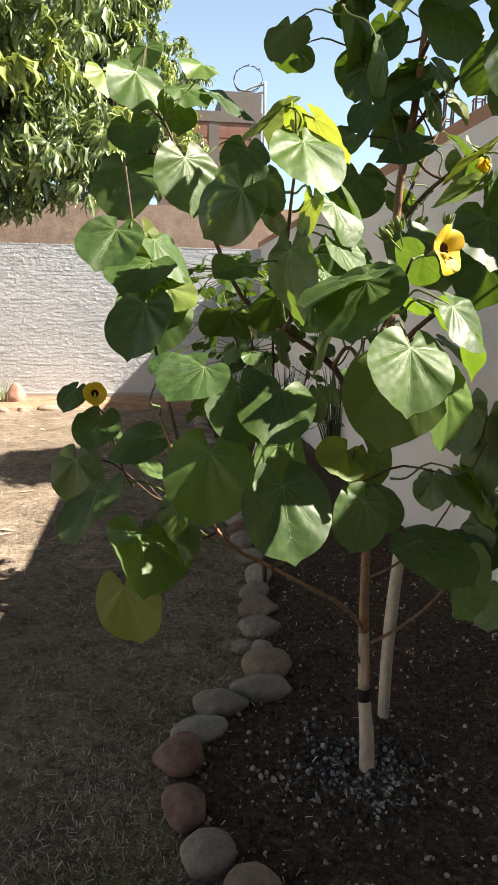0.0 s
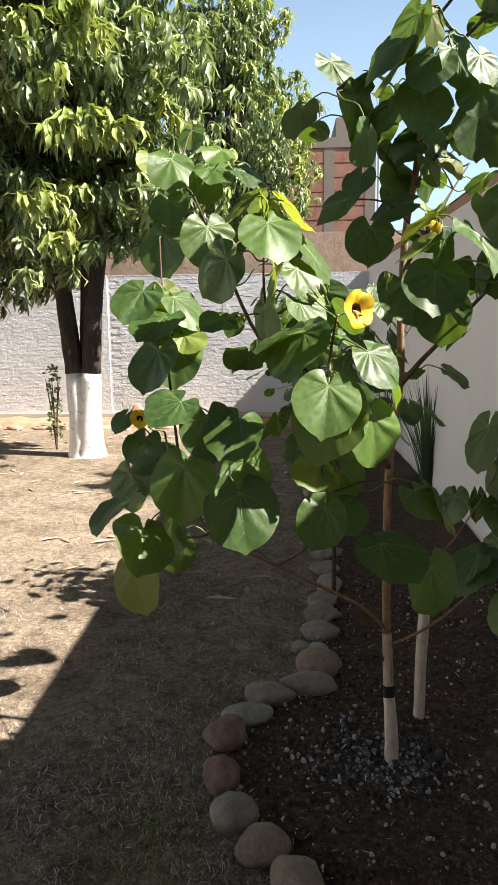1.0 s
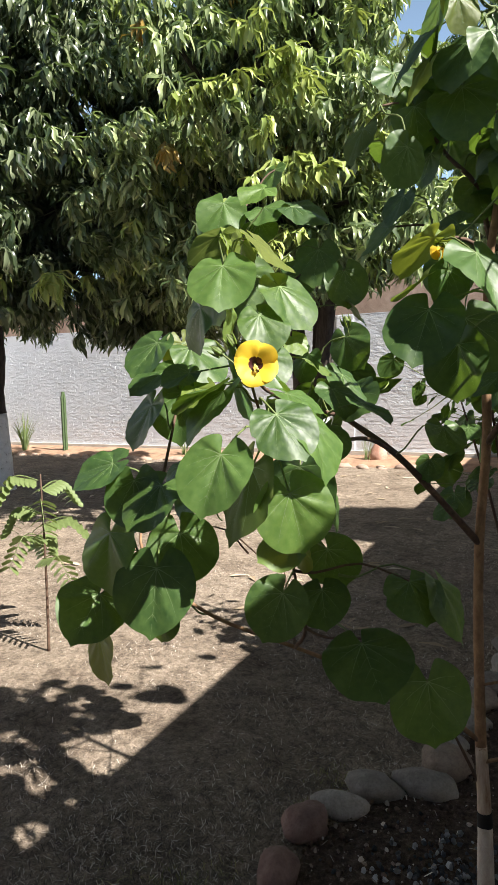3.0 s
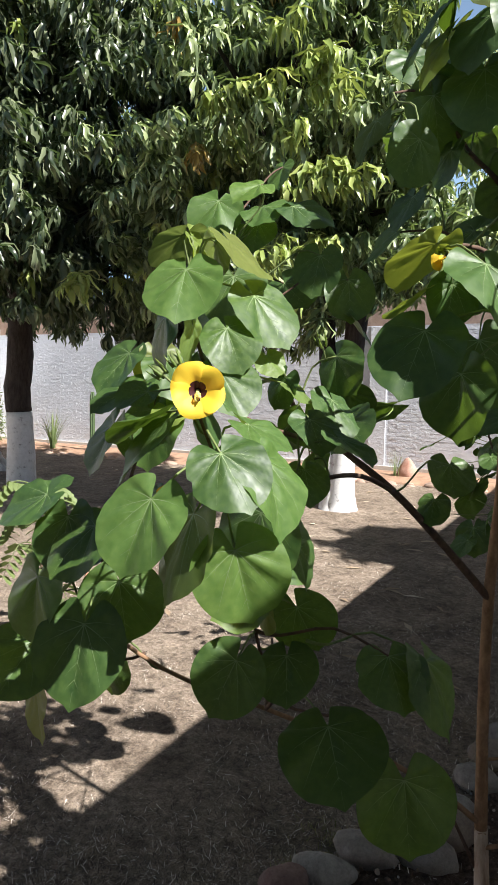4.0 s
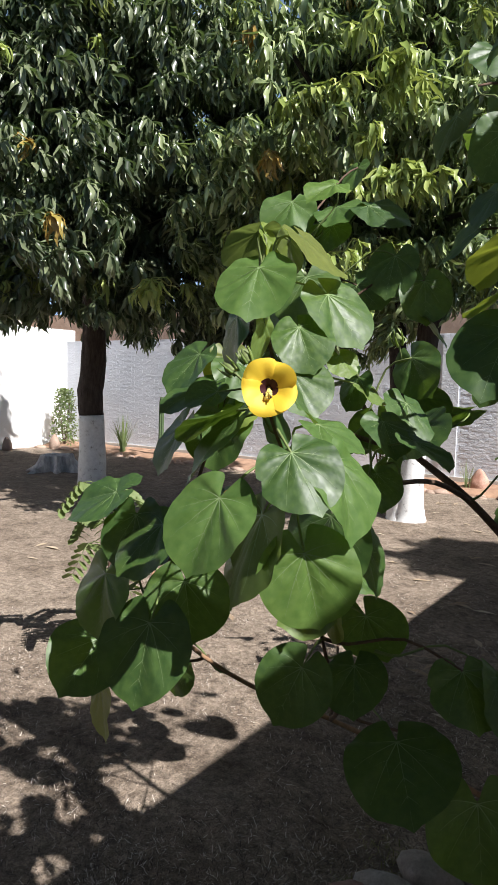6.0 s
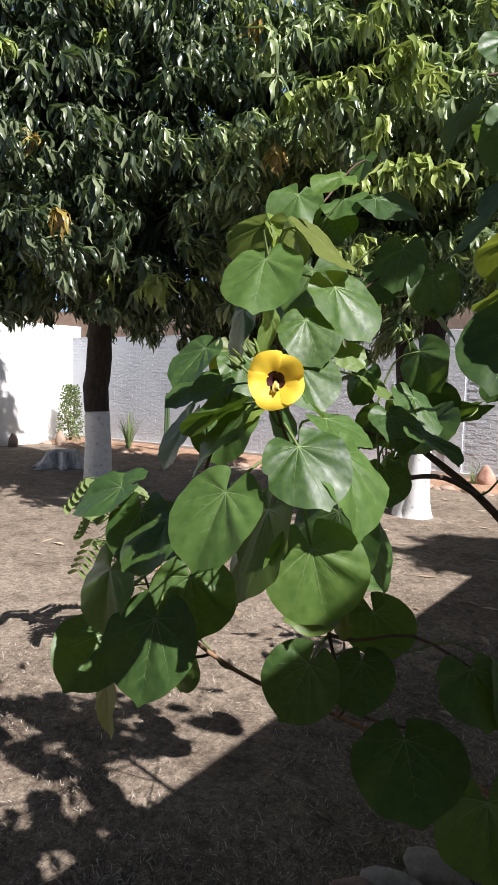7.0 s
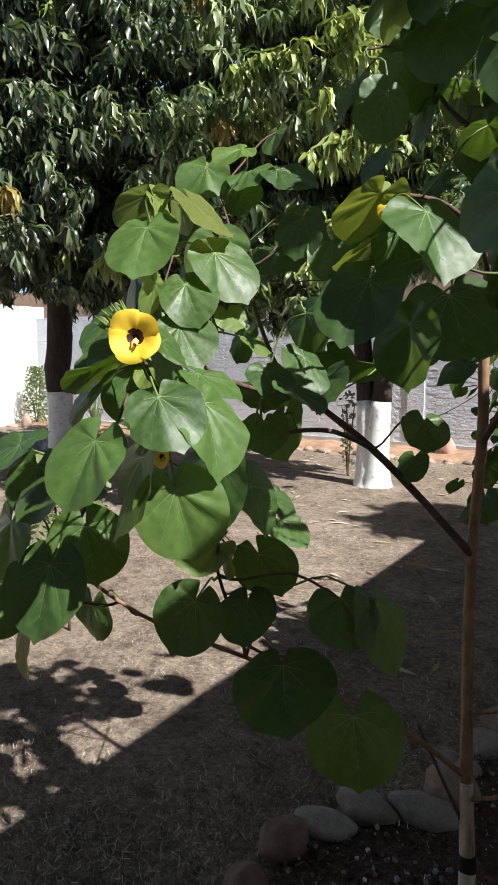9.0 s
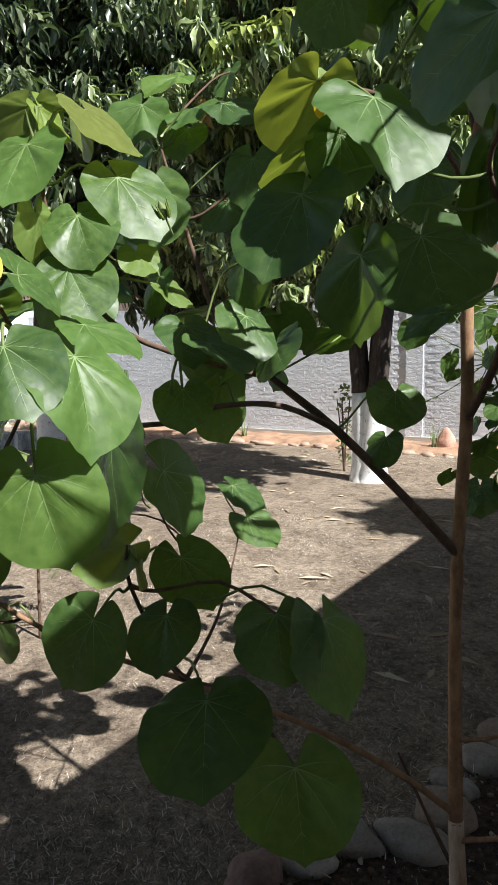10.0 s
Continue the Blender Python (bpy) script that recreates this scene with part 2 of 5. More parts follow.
def tube(points, radii, sides=10, wobble=0.0, seed=0, steps=4):
    """A smooth tapered tube through the points, with closed ends."""
    rnd = random.Random(seed)
    pts = [Vector(p) for p in points]
    path, rad = [], []
    for i in range(len(pts) - 1):
        a, b, c, d = pts[max(i - 1, 0)], pts[i], pts[i + 1], pts[min(i + 2, len(pts) - 1)]
        for s in range(steps):
            u = s / steps
            path.append(0.5 * ((2 * b) + (c - a) * u + (2 * a - 5 * b + 4 * c - d) * u * u + (3 * b - a - 3 * c + d) * u ** 3))
            rad.append(radii[i] + (radii[i + 1] - radii[i]) * u)
    path.append(pts[-1])
    rad.append(radii[-1])
    verts, faces = [], []
    side = None
    for i, p in enumerate(path):
        way = (path[min(i + 1, len(path) - 1)] - path[max(i - 1, 0)]).normalized()
        if side is None:
            side = way.orthogonal().normalized()
        side = (side - way * side.dot(way)).normalized()
        up = way.cross(side)
        for j in range(sides):
            g = 2 * math.pi * j / sides
            r = rad[i] * (1 + wobble * rnd.uniform(-1, 1))
            verts.append(p + (side * math.cos(g) + up * math.sin(g)) * r)
    for i in range(len(path) - 1):
        for j in range(sides):
            k = (j + 1) % sides
            faces.append((i * sides + j, i * sides + k, (i + 1) * sides + k, (i + 1) * sides + j))
    faces.append(tuple(range(sides - 1, -1, -1)))
    faces.append(tuple(range((len(path) - 1) * sides, len(path) * sides)))
    return verts, faces


def blob(radius, squash, seed, cuts=2, rough=0.22):
    """A lumpy stone: an icosphere pushed about by noise."""
    bm = bmesh.new()
    bmesh.ops.create_icosphere(bm, subdivisions=cuts, radius=1.0)
    for v in bm.verts:
        n = noise.noise(v.co * 1.1 + Vector((seed * 3.1, seed * 1.7, 0))) * rough + noise.noise(v.co * 3 + Vector((seed, 0, 9))) * rough * 0.25
        v.co = v.co * (1 + n)
        v.co = Vector((v.co.x * squash[0], v.co.y * squash[1], v.co.z * squash[2])) * radius
    vs = [v.co.copy() for v in bm.verts]
    fs = [tuple(v.index for v in f.verts) for f in bm.faces]
    bm.free()
    return vs, fs


# ---- ground ----
def ground_height(x, y):
    return 0.012 * noise.noise((x * 0.9, y * 0.9, 3.0)) + 0.006 * noise.noise((x * 4, y * 4, 1.0)) - 0.004


def build_ground():
    xs = [-300, -80, -30, -17] + [round(-14 + 0.1 * i, 3) for i in range(171)] + [6, 12, 40, 300]
    ys = [-300, -60, -12, -4] + [round(-2 + 0.1 * i, 3) for i in range(141)] + [14, 20, 40, 90, 300]
    verts = [(x, y, ground_height(x, y)) for y in ys for x in xs]
    w = len(xs)
    faces = [(j * w + i, j * w + i + 1, (j + 1) * w + i + 1, (j + 1) * w + i) for j in range(len(ys) - 1) for i in range(w - 1)]
    thing("ground", (0, 0, 0), "dusty tan bare earth yard with dry clippings", "ground", kind="structure", data=mesh("ground", verts, faces, EARTH, smooth=True))


build_ground()

# the planting bed: outline of the stone edging, in the world
EDGE = [(1.3, 0.95), (0.85, 1.0), (0.5, 1.12), (0.24, 1.3), (0.05, 1.46), (-0.05, 1.54), (-0.15, 1.72), (-0.17, 1.9), (-0.12, 2.02), (-0.07, 2.18),
        (0.07, 2.28), (0.11, 2.42), (0.06, 2.7), (0.07, 2.92), (0.05, 3.14), (0.07, 3.36), (0.03, 3.62), (-0.06, 4.2), (-0.2, 5.2), (-0.35, 6.2), (-0.5, 7.4), (-0.75, 8.6)]


def build_bed():
    verts, faces = [], []
    rows = []
    for i in range(len(EDGE) - 1):
        (x0, y0), (x1, y1) = EDGE[i], EDGE[i + 1]
        n = max(1, int(math.hypot(x1 - x0, y1 - y0) / 0.1))
        rows += [(x0 + (x1 - x0) * k / n, y0 + (y1 - y0) * k / n) for k in range(n)]
    rows.append(EDGE[-1])
    cols = 26
    for x, y in rows:
        a = -SA * x + CA * y
        xe, ye, _ = yard(1.65, max(a, 0.9))
        for j in range(cols):
            u = j / (cols - 1)
            px, py = x + (xe - x) * u, y + (ye - y) * u
            lift = 0.02 * min(1, u * 9) + 0.012 * noise.noise((px * 7, py * 7, 0)) + 0.012 * noise.noise((px * 2, py * 2, 5)) - (0.02 if j == 0 else 0)
            verts.append((px, py, lift))
    for i in range(len(rows) - 1):
        for j in range(cols - 1):
            k = i * cols + j
            faces.append((k, k + 1, k + cols + 1, k + cols))
    thing("planting_bed", (0, 0, 0), "dark moist soil of the stone-edged planting bed", "soil", kind="structure", data=mesh("planting_bed", verts, faces, BED, smooth=True))
    # strip of bare soil before the brick wall
    verts, faces = [], []
    cols = 8
    for i in range(130):
        p = -10.9 + i * 0.097
        for j in range(cols):
            u = j / (cols - 1)
            x, y, _ = yard(p, 9.45 + 0.08 * noise.noise((p * 0.8, 0, 0)) + u * 0.83)
            verts.append((x, y, -0.02 + 0.1 * min(1, u * 3) + 0.03 * noise.noise((x * 3, y * 3, 2)) * min(1, u * 3)))
    for i in range(129):
        for j in range(cols - 1):
            k = i * cols + j
            faces.append((k, k + cols, k + cols + 1, k + 1))
    thing("wall_bed", (0, 0, 0), "raised strip of dry reddish soil along the brick wall", "soil", kind="structure", data=mesh("wall_bed", verts, faces, plain("reddish_soil", (0.32, 0.2, 0.13), 0.95, 0.35, 6), smooth=True))


build_bed()


# ---- walls ----
def slab(p0, p1, a0, a1, z0, z1):
    v, f = box(p0, p1, a0, a1, z0, z1)
    return [yard(*q) for q in v], f


def build_walls():
    north = thing("wall_north", (0, 0, 0), "white-painted rough brick garden wall with a smooth cap", "wall", kind="structure",
                  data=mesh("wall_north", *slab(-11.0, 1.66, 10.325, 10.55, -0.3, 2.235), BRICK))
    part("cap", mesh("cap", *slab(-11.0, 1.66, 10.318, 10.58, 2.235, 2.25), BRICK), north, "white-painted flat wall cap")
    part("plinth", mesh("plinth", *slab(-11.0, 1.66, 10.27, 10.33, -0.3, 0.13), PLINTH), north, "dusty grey cement plinth")
    part("pilaster", mesh("pilaster", *slab(-2.6, -2.34, 10.3, 10.33, 0.13, 2.234), BRICK), north, "smooth white-painted pilaster")
    v, f = slab(1.66, 1.86, -2.8, 10.55, -0.3, 2.3)
    east = thing("wall_east", (0, 0, 0), "plastered greyish white boundary wall in shade", "wall", kind="structure", data=mesh("wall_east", v, f, PLASTER))
    part("coping", mesh("coping", *slab(1.655, 1.88, -2.8, 10.6, 2.3, 2.37), COPING), east, "terracotta coloured wall coping")
    west = thing("wall_west", (0, 0, 0), "bright white plastered wall in full sun", "wall", kind="structure",
                 data=mesh("wall_west", *slab(-11.2, -11.0, -2.8, 10.55, -0.3, 2.5), PLASTER_SUN))
    # unseen wall, put up to hide southern sky and deepen the yard's shade
    thing("wall_south", (0, 0, 0), "unseen plain grey wall closing the yard, added to cut sky light", "wall", kind="structure",
          data=mesh("wall_south", *slab(-11.2, 1.86, -3.0, -2.8, -0.3, 5.4), plaster("grey_unseen_wall_plaster", (0.3, 0.3, 0.31))))
    return north


WALL_NORTH = build_walls()


# ---- mango trees ----
def mango_spray(seed, count=12, size=1.0):
    """One drooping whorl of long leaves, round its twig's end at the origin, twig along +z."""
    rnd = random.Random(seed)
    verts, faces = [], []
    for i in range(count):
        turn = i * 2.4 + rnd.uniform(-0.3, 0.3)
        length = size * rnd.uniform(0.18, 0.31)
        width = length * rnd.uniform(0.16, 0.215)
        start = rnd.uniform(-1.15, 0.35)
        fall = rnd.uniform(0.8, 1.6)
        curl = rnd.uniform(-0.5, 0.5)
        out = Vector((math.cos(turn), math.sin(turn), 0))
        side = Vector((-out.y, out.x, 0))
        pos = Vector((0, 0, -0.05 * (i / count)))
        n0 = len(verts)
        rows = 5
        for r in range(rows):
            u = r / (rows - 1)
            w = width * (0.25, 0.9, 1.0, 0.72, 0.04)[r] * 0.5
            bend = max(-1.53, start - u * fall) + 0.55 * math.sin(u * 7.5 + curl * 9) * min(1, 2 * u)
            side = (Vector((-out.y, out.x, 0)) + out * curl * u).normalized()
            way = out * math.cos(bend) + Vector((0, 0, math.sin(bend)))
            if r:
                pos = pos + way * (length / (rows - 1))
            lift = (Vector((0, 0, 1)) * math.cos(bend) - out * math.sin(bend)) * w * 0.4
            ripple = side * (0.28 * width * math.sin(u * 8 + turn))
            verts += [pos - side * w + lift + ripple, pos + ripple, pos + side * w + lift * (0.4 + 0.9 * (r % 2)) + ripple]
        for r in range(rows - 1):
            k = n0 + 3 * r
            faces += [(k, k + 1, k + 4, k + 3), (k + 1, k + 2, k + 5, k + 4)]
    return np.array([tuple(v) for v in verts]), np.array(faces)


def crown_mesh(name, sprays, spots, mats):
    """spots: (place, direction, scale, which material)."""
    vs, fs, ks, n = [], [], [], 0
    rnd = random.Random(len(spots))
    for place, way, scale, kind in spots:
        v, f = sprays[rnd.randrange(len(sprays))]
        q = Vector((0, 0, 1)).rotation_difference(way).to_matrix() @ Matrix.Rotation(rnd.uniform(0, 6.28), 3, "Z")
        vs.append(v @ (np.array(q).T * scale) + np.array(place))
        fs.append(f + n)
        ks.append(np.full(len(f), kind))
        n += len(v)
    v, f, k = np.concatenate(vs), np.concatenate(fs), np.concatenate(ks)
    data = bpy.data.meshes.new(name)
    data.vertices.add(len(v))
    data.vertices.foreach_set("co", v.ravel())
    data.loops.add(f.size)
    data.loops.foreach_set("vertex_index", f.ravel().astype(np.int32))
    data.polygons.add(len(f))
    data.polygons.foreach_set("loop_start", np.arange(0, f.size, 4, dtype=np.int32))
    for m in mats:
        data.materials.append(m)
    data.polygons.foreach_set("material_index", k.astype(np.int32))
    data.polygons.foreach_set("use_smooth", np.ones(len(f), dtype=bool))
    data.update(calc_edges=True)
    return data


SPRAYS = [mango_spray(s, 11 + s % 4) for s in range(8)]


def mango_tree(at, lobes, sprays, seed, label, stems, young=0.12, scale=1.0, paint=0.95, leaf=None, tips=(), hollow=0.03):
    """lobes: (across, along, height, radius) of the leafy masses, from the tree's foot; stems: polylines with radii."""
    rnd = random.Random(seed)
    tree = thing("mango_tree", at, label, "tree", "mango trees in the yard")
    for pts, radii in stems:
        low = [(p, r) for p, r in zip(pts, radii) if p[2] <= paint + 0.001]
        if low and pts[0][2] <= 0:
            part("painted_trunk", mesh("painted_trunk", *tube([p for p, _ in low], [r for _, r in low], 18, 0.03, seed), WHITEWASH, smooth=True), tree, "whitewashed lower trunk")
            rest = [(p, r) for p, r in zip(pts, radii) if p[2] >= paint - 0.001]
        else:
            rest = list(zip(pts, radii))
        part("trunk", mesh("trunk", *tube([p for p, _ in rest], [r for _, r in rest], 16, 0.05, seed + 1), MANGO_BARK, smooth=True), tree, "dark bare bark")
    top = Vector(stems[0][0][-1])
    spots = []
    total = sum(r * r for *_, r in lobes)
    for lobe in lobes:
        c = Vector(lobe[:3])
        r = lobe[3]
        bough = [top + (c - top) * u + Vector((0, 0, 0.25 * math.sin(u * 3.14))) for u in (0, 0.3, 0.65, 0.95)]
        part("limb", mesh("limb", *tube(bough, [0.06, 0.045, 0.03, 0.012], 7, 0.06, seed, 3), MANGO_BARK, smooth=True), tree)
        kinds = rnd.random() < young
        for i in range(int(1.85 * sprays * r * r / total)):
            z = rnd.uniform(-0.85, 1.0)
            g = rnd.uniform(0, 6.283)
            out = Vector((math.cos(g) * math.sqrt(1 - z * z), math.sin(g) * math.sqrt(1 - z * z), z))
            depth = 1.0 - abs(rnd.gauss(0, 0.16)) if i % 5 else rnd.uniform(0.3, 0.6)
            bump = 1 + 0.34 * noise.noise(out * 3.1 + c * 3)
            place = c + out * r * depth * bump
            if noise.noise(Vector((place.x * 1.15, place.y * 1.15, place.z * 1.6 + seed))) < hollow and depth > 0.62 and place.z > 2.75:
                continue
            way = (out * 0.35 + Vector((0, 0, 0.9)) + Vector((rnd.uniform(-1, 1), rnd.uniform(-1, 1), rnd.uniform(-1, 1))) * 0.3).normalized()
            kind = 0
            if depth > 0.85 and out.z > -0.3:
                q = noise.noise(place * 1.7 + Vector((seed, 0, 0)))
                if q > 0.42 - young or rnd.random() < young * 0.25:
                    kind = 1
                elif rnd.random() < 0.009:
                    kind = 2
            spots.append((place, way, scale * rnd.uniform(0.85, 1.15), kind))
    low, high = min(q[2] for q in lobes), max(q[2] for q in lobes)
    for i in range(int(sprays * 0.16)):                   # the dark leafy heart of the crown
        g, r = rnd.uniform(0, 6.283), 0.72 * max(q[0] for q in lobes) * math.sqrt(rnd.random())
        spots.append((Vector((r * math.cos(g), r * math.sin(g), rnd.uniform(low + 0.25, high - 0.3))), Vector((rnd.uniform(-0.5, 0.5), rnd.uniform(-0.5, 0.5), 1)).normalized(), scale * 1.35, 0))
    for x, y, z, kind in tips:                            # single bright young or withering tufts
        for k in range(3 if kind == 1 else 1):
            spots.append((Vector((x + 0.1 * k - 0.1, y + rnd.uniform(-0.06, 0.06), z - 0.05 * (k % 2))), Vector((rnd.uniform(-0.3, 0.3), -0.2, 1)).normalized(), scale * 1.05, kind))
    part("crown", crown_mesh("crown", SPRAYS, spots, [leaf or MANGO_DARK, MANGO_YOUNG, MANGO_RUST]), tree, "dense drooping long green leaves with paler young tips")
    return tree


def lobes_round(radius, low, high, count, seed, size=(0.65, 0.95)):
    """Leafy masses spread over a dome."""
    rnd = random.Random(seed)
    out = []
    for i in range(count):
        u = (i + 0.5) / count
        z = low + (high - low) * u
        r = radius * math.sqrt(max(0.05, 1 - (max(0, u - 0.25) / 0.75) ** 2)) * (0.82 if u < 0.12 else 1)
        g = i * 2.399 + rnd.uniform(-0.2, 0.2)
        k = r * (0.9 if i % 3 else 0.45)
        out.append((k * math.cos(g), k * math.sin(g), z + (0 if i % 3 else 0.6), rnd.uniform(*size)))
    return out


# outer tufts, from each tree's foot, and what they are: 0 grown, 1 young, 2 withering
TWIN_TUFTS = [(1.02, -2.52, 3.99, 1), (1.22, -2.43, 3.72, 1), (1.29, -2.39, 3.55, 1), (0.88, -2.57, 3.61, 1), (1.03, -2.52, 3.27, 1), (0.51, -2.67, 3.56, 1), (0.77, -2.61, 3.59, 1), (1.3, -2.39, 3.0, 1), (1.43, -2.32, 2.95, 1), (1.2, -2.44, 3.01, 1), (0.38, -2.69, 3.23, 2), (0.19, -2.71, 4.18, 2), (1.5, -2.27, 3.4, 0)]
TWIN_YOUNG_TUFTS = [(0.65, -2.64, 3.38, 0), (0.8, -2.6, 3.89, 0), (0.1, -2.72, 3.95, 0), (0.53, -2.67, 3.68, 0), (0.78, -2.61, 3.56, 0), (0.41, -2.69, 3.18, 2), (0.68, -2.63, 2.59, 0), (0.87, -2.58, 2.43, 1), (1.05, -2.51, 2.15, 1), (1.31, -2.39, 2.94, 1), (1.1, -2.49, 2.9, 1), (1.23, -2.42, 3.75, 1), (0.12, -2.72, 3.38, 0), (0.38, -2.69, 2.21, 0)]
DARK_TUFTS = [(2.07, -1.77, 2.98, 2), (2.52, -1.03, 2.41, 1), (1.92, -1.92, 4.25, 0), (2.13, -1.69, 4.32, 0), (2.37, -1.34, 4.27, 0), (2.15, -1.67, 3.89, 0), (2.56, -0.92, 4.3, 0), (2.69, -0.37, 4.49, 0), (2.44, -1.21, 3.51, 0), (2.29, -1.47, 3.28, 0), (2.62, -0.74, 2.8, 0), (2.11, -1.71, 2.41, 0), (2.72, -0.13, 4.46, 0)]
# low hanging skirts of the two crowns, from each tree's foot
M2_SKIRT = [(-1.3, -0.2, 2.4, 0.55), (-0.6, -0.9, 2.45, 0.5), (-1.5, -1.2, 2.6, 0.55), (-1.9, 0.5, 2.45, 0.55), (0.5, -0.8, 2.55, 0.5), (-0.4, 0.4, 2.5, 0.55), (-1.9, 0.0, 3.3, 0.7), (-1.85, 0.1, 4.2, 0.7), (-1.7, 0, 5.0, 0.7), (-2.3, 0.4, 4.7, 0.75), (-2.4, 0.5, 3.8, 0.7), (-2.2, 0.4, 5.5, 0.7), (0.7, -2.1, 3.4, 0.6)]
M2_FRONT = [(0.1, -2.4, 3.6, 0.6), (1.2, -1.7, 3.7, 0.55), (0.6, -2.0, 4.4, 0.65), (-0.6, -2.4, 3.4, 0.55), (-0.2, -2.2, 4.5, 0.65), (1.1, -1.6, 4.8, 0.6), (-2.16, -0.7, 4.6, 0.6), (-2.5, -0.3, 4.9, 0.6), (-1.2, -0.4, 3.25, 0.6), (-1.4, -0.9, 3.3, 0.5), (0.8, 0.2, 2.75, 0.5), (1.2, 0.3, 2.95, 0.45), (0.5, -0.3, 2.65, 0.45)]
M1_SKIRT = [(1.5, 0.7, 2.35, 0.5), (0.9, 1.3, 2.35, 0.5), (1.9, 1.2, 2.4, 0.5), (-1.6, -0.5, 2.9, 0.5), (-1.4, 0.8, 2.85, 0.5), (0.3, -1.4, 2.5, 0.5), (1.2, -0.4, 2.5, 0.5), (-2.2, -0.2, 3.0, 0.5), (1.9, 1.3, 3.3, 0.6), (1.8, 1.4, 4.2, 0.6), (1.75, 0.9, 4.7, 0.7), (1.6, 0.9, 5.4, 0.6)]
mango_tree((-3.04, 7.0, 0), [(x - 0.15, y - 0.45, z, r) for x, y, z, r in lobes_round(1.65, 2.3, 6.1, 34, 5, (0.6, 0.85))] + M2_SKIRT + M2_FRONT, 4300, 11, "mature mango tree with twin whitewashed trunks and dense drooping crown",
           [([(-0.04, 0, -0.05), (-0.045, 0, 0.1), (-0.06, 0, 0.45), (-0.1, 0, 0.95), (-0.17, 0.02, 1.6), (-0.3, 0.1, 2.6)], [0.2, 0.155, 0.13, 0.105, 0.1, 0.085]),
            ([(0.05, 0.0, -0.05), (0.05, 0.0, 0.1), (0.055, 0.0, 0.45), (0.1, 0.0, 0.95), (0.16, 0, 1.6), (0.35, -0.1, 2.7)], [0.21, 0.16, 0.135, 0.108, 0.1, 0.085]),
            ([(0.0, 0.1, 0.7), (0.0, 0.12, 1.2), (0.02, 0.16, 1.8), (0.05, 0.2, 2.7)], [0.07, 0.075, 0.07, 0.06])], young=0.3, scale=0.76, leaf=MANGO_MID,
           tips=TWIN_TUFTS + TWIN_YOUNG_TUFTS, hollow=0.05)
mango_tree((-6.86, 5.47, 0), [q for q in lobes_round(2.1, 2.62, 6.2, 40, 8, (0.65, 0.9)) if q[2] < 3.8 or q[1] < 0.6] + M1_SKIRT, 3500, 12, "mature mango tree with one whitewashed trunk and dark drooping crown",
           [([(0, 0, -0.05), (0, 0, 0.1), (0, 0, 0.5), (-0.02, 0, 0.98), (-0.05, 0, 1.3), (0, 0.02, 1.7), (0.02, 0, 2.7)], [0.22, 0.19, 0.175, 0.16, 0.17, 0.165, 0.13])], young=0.07, paint=0.98, tips=DARK_TUFTS, hollow=0.12)
mango_tree((-2.6, 12.9, 0), lobes_round(1.3, 3.1, 7.2, 28, 15, (0.6, 0.8)), 1500, 13, "tall mango tree standing behind the brick wall",
           [([(0, 0, -0.05), (0, 0, 0.1), (0, 0, 0.8), (0.05, 0, 3.4)], [0.2, 0.18, 0.16, 0.1])], young=0.42, scale=0.8, paint=-1, leaf=MANGO_MID)
# never in view: placed where it casts the leafy shadow on the ground
mango_tree((3.2, 5.6, 0), [(-0.2, 0.0, 4.4, 0.5), (0.1, 0.25, 4.9, 0.55), (0.3, 0.4, 5.5, 0.45), (0.0, -0.1, 5.2, 0.4), (0.5, 0.1, 4.6, 0.5)],
           200, 14, "small leafy tree out of view beyond the plaster wall, placed for its shadow", [([(0, 0, -0.05), (0, 0.05, 2.2), (0.05, 0.1, 4.4)], [0.09, 0.07, 0.04])], young=0.1, paint=-1)


# ---- the young round-leaved tree ----
def leaf_outline(psi, cleft=0.08):
    x = 0.5 * math.sin(psi)
    y = 0.235 + 0.52 * math.cos(psi)
    d = min(psi, 2 * math.pi - psi)
    y += 0.06 * math.exp(-(d / 0.11) ** 2)
    y += 0.26 * math.exp(-((math.pi - psi) / cleft) ** 2)
    return x, y


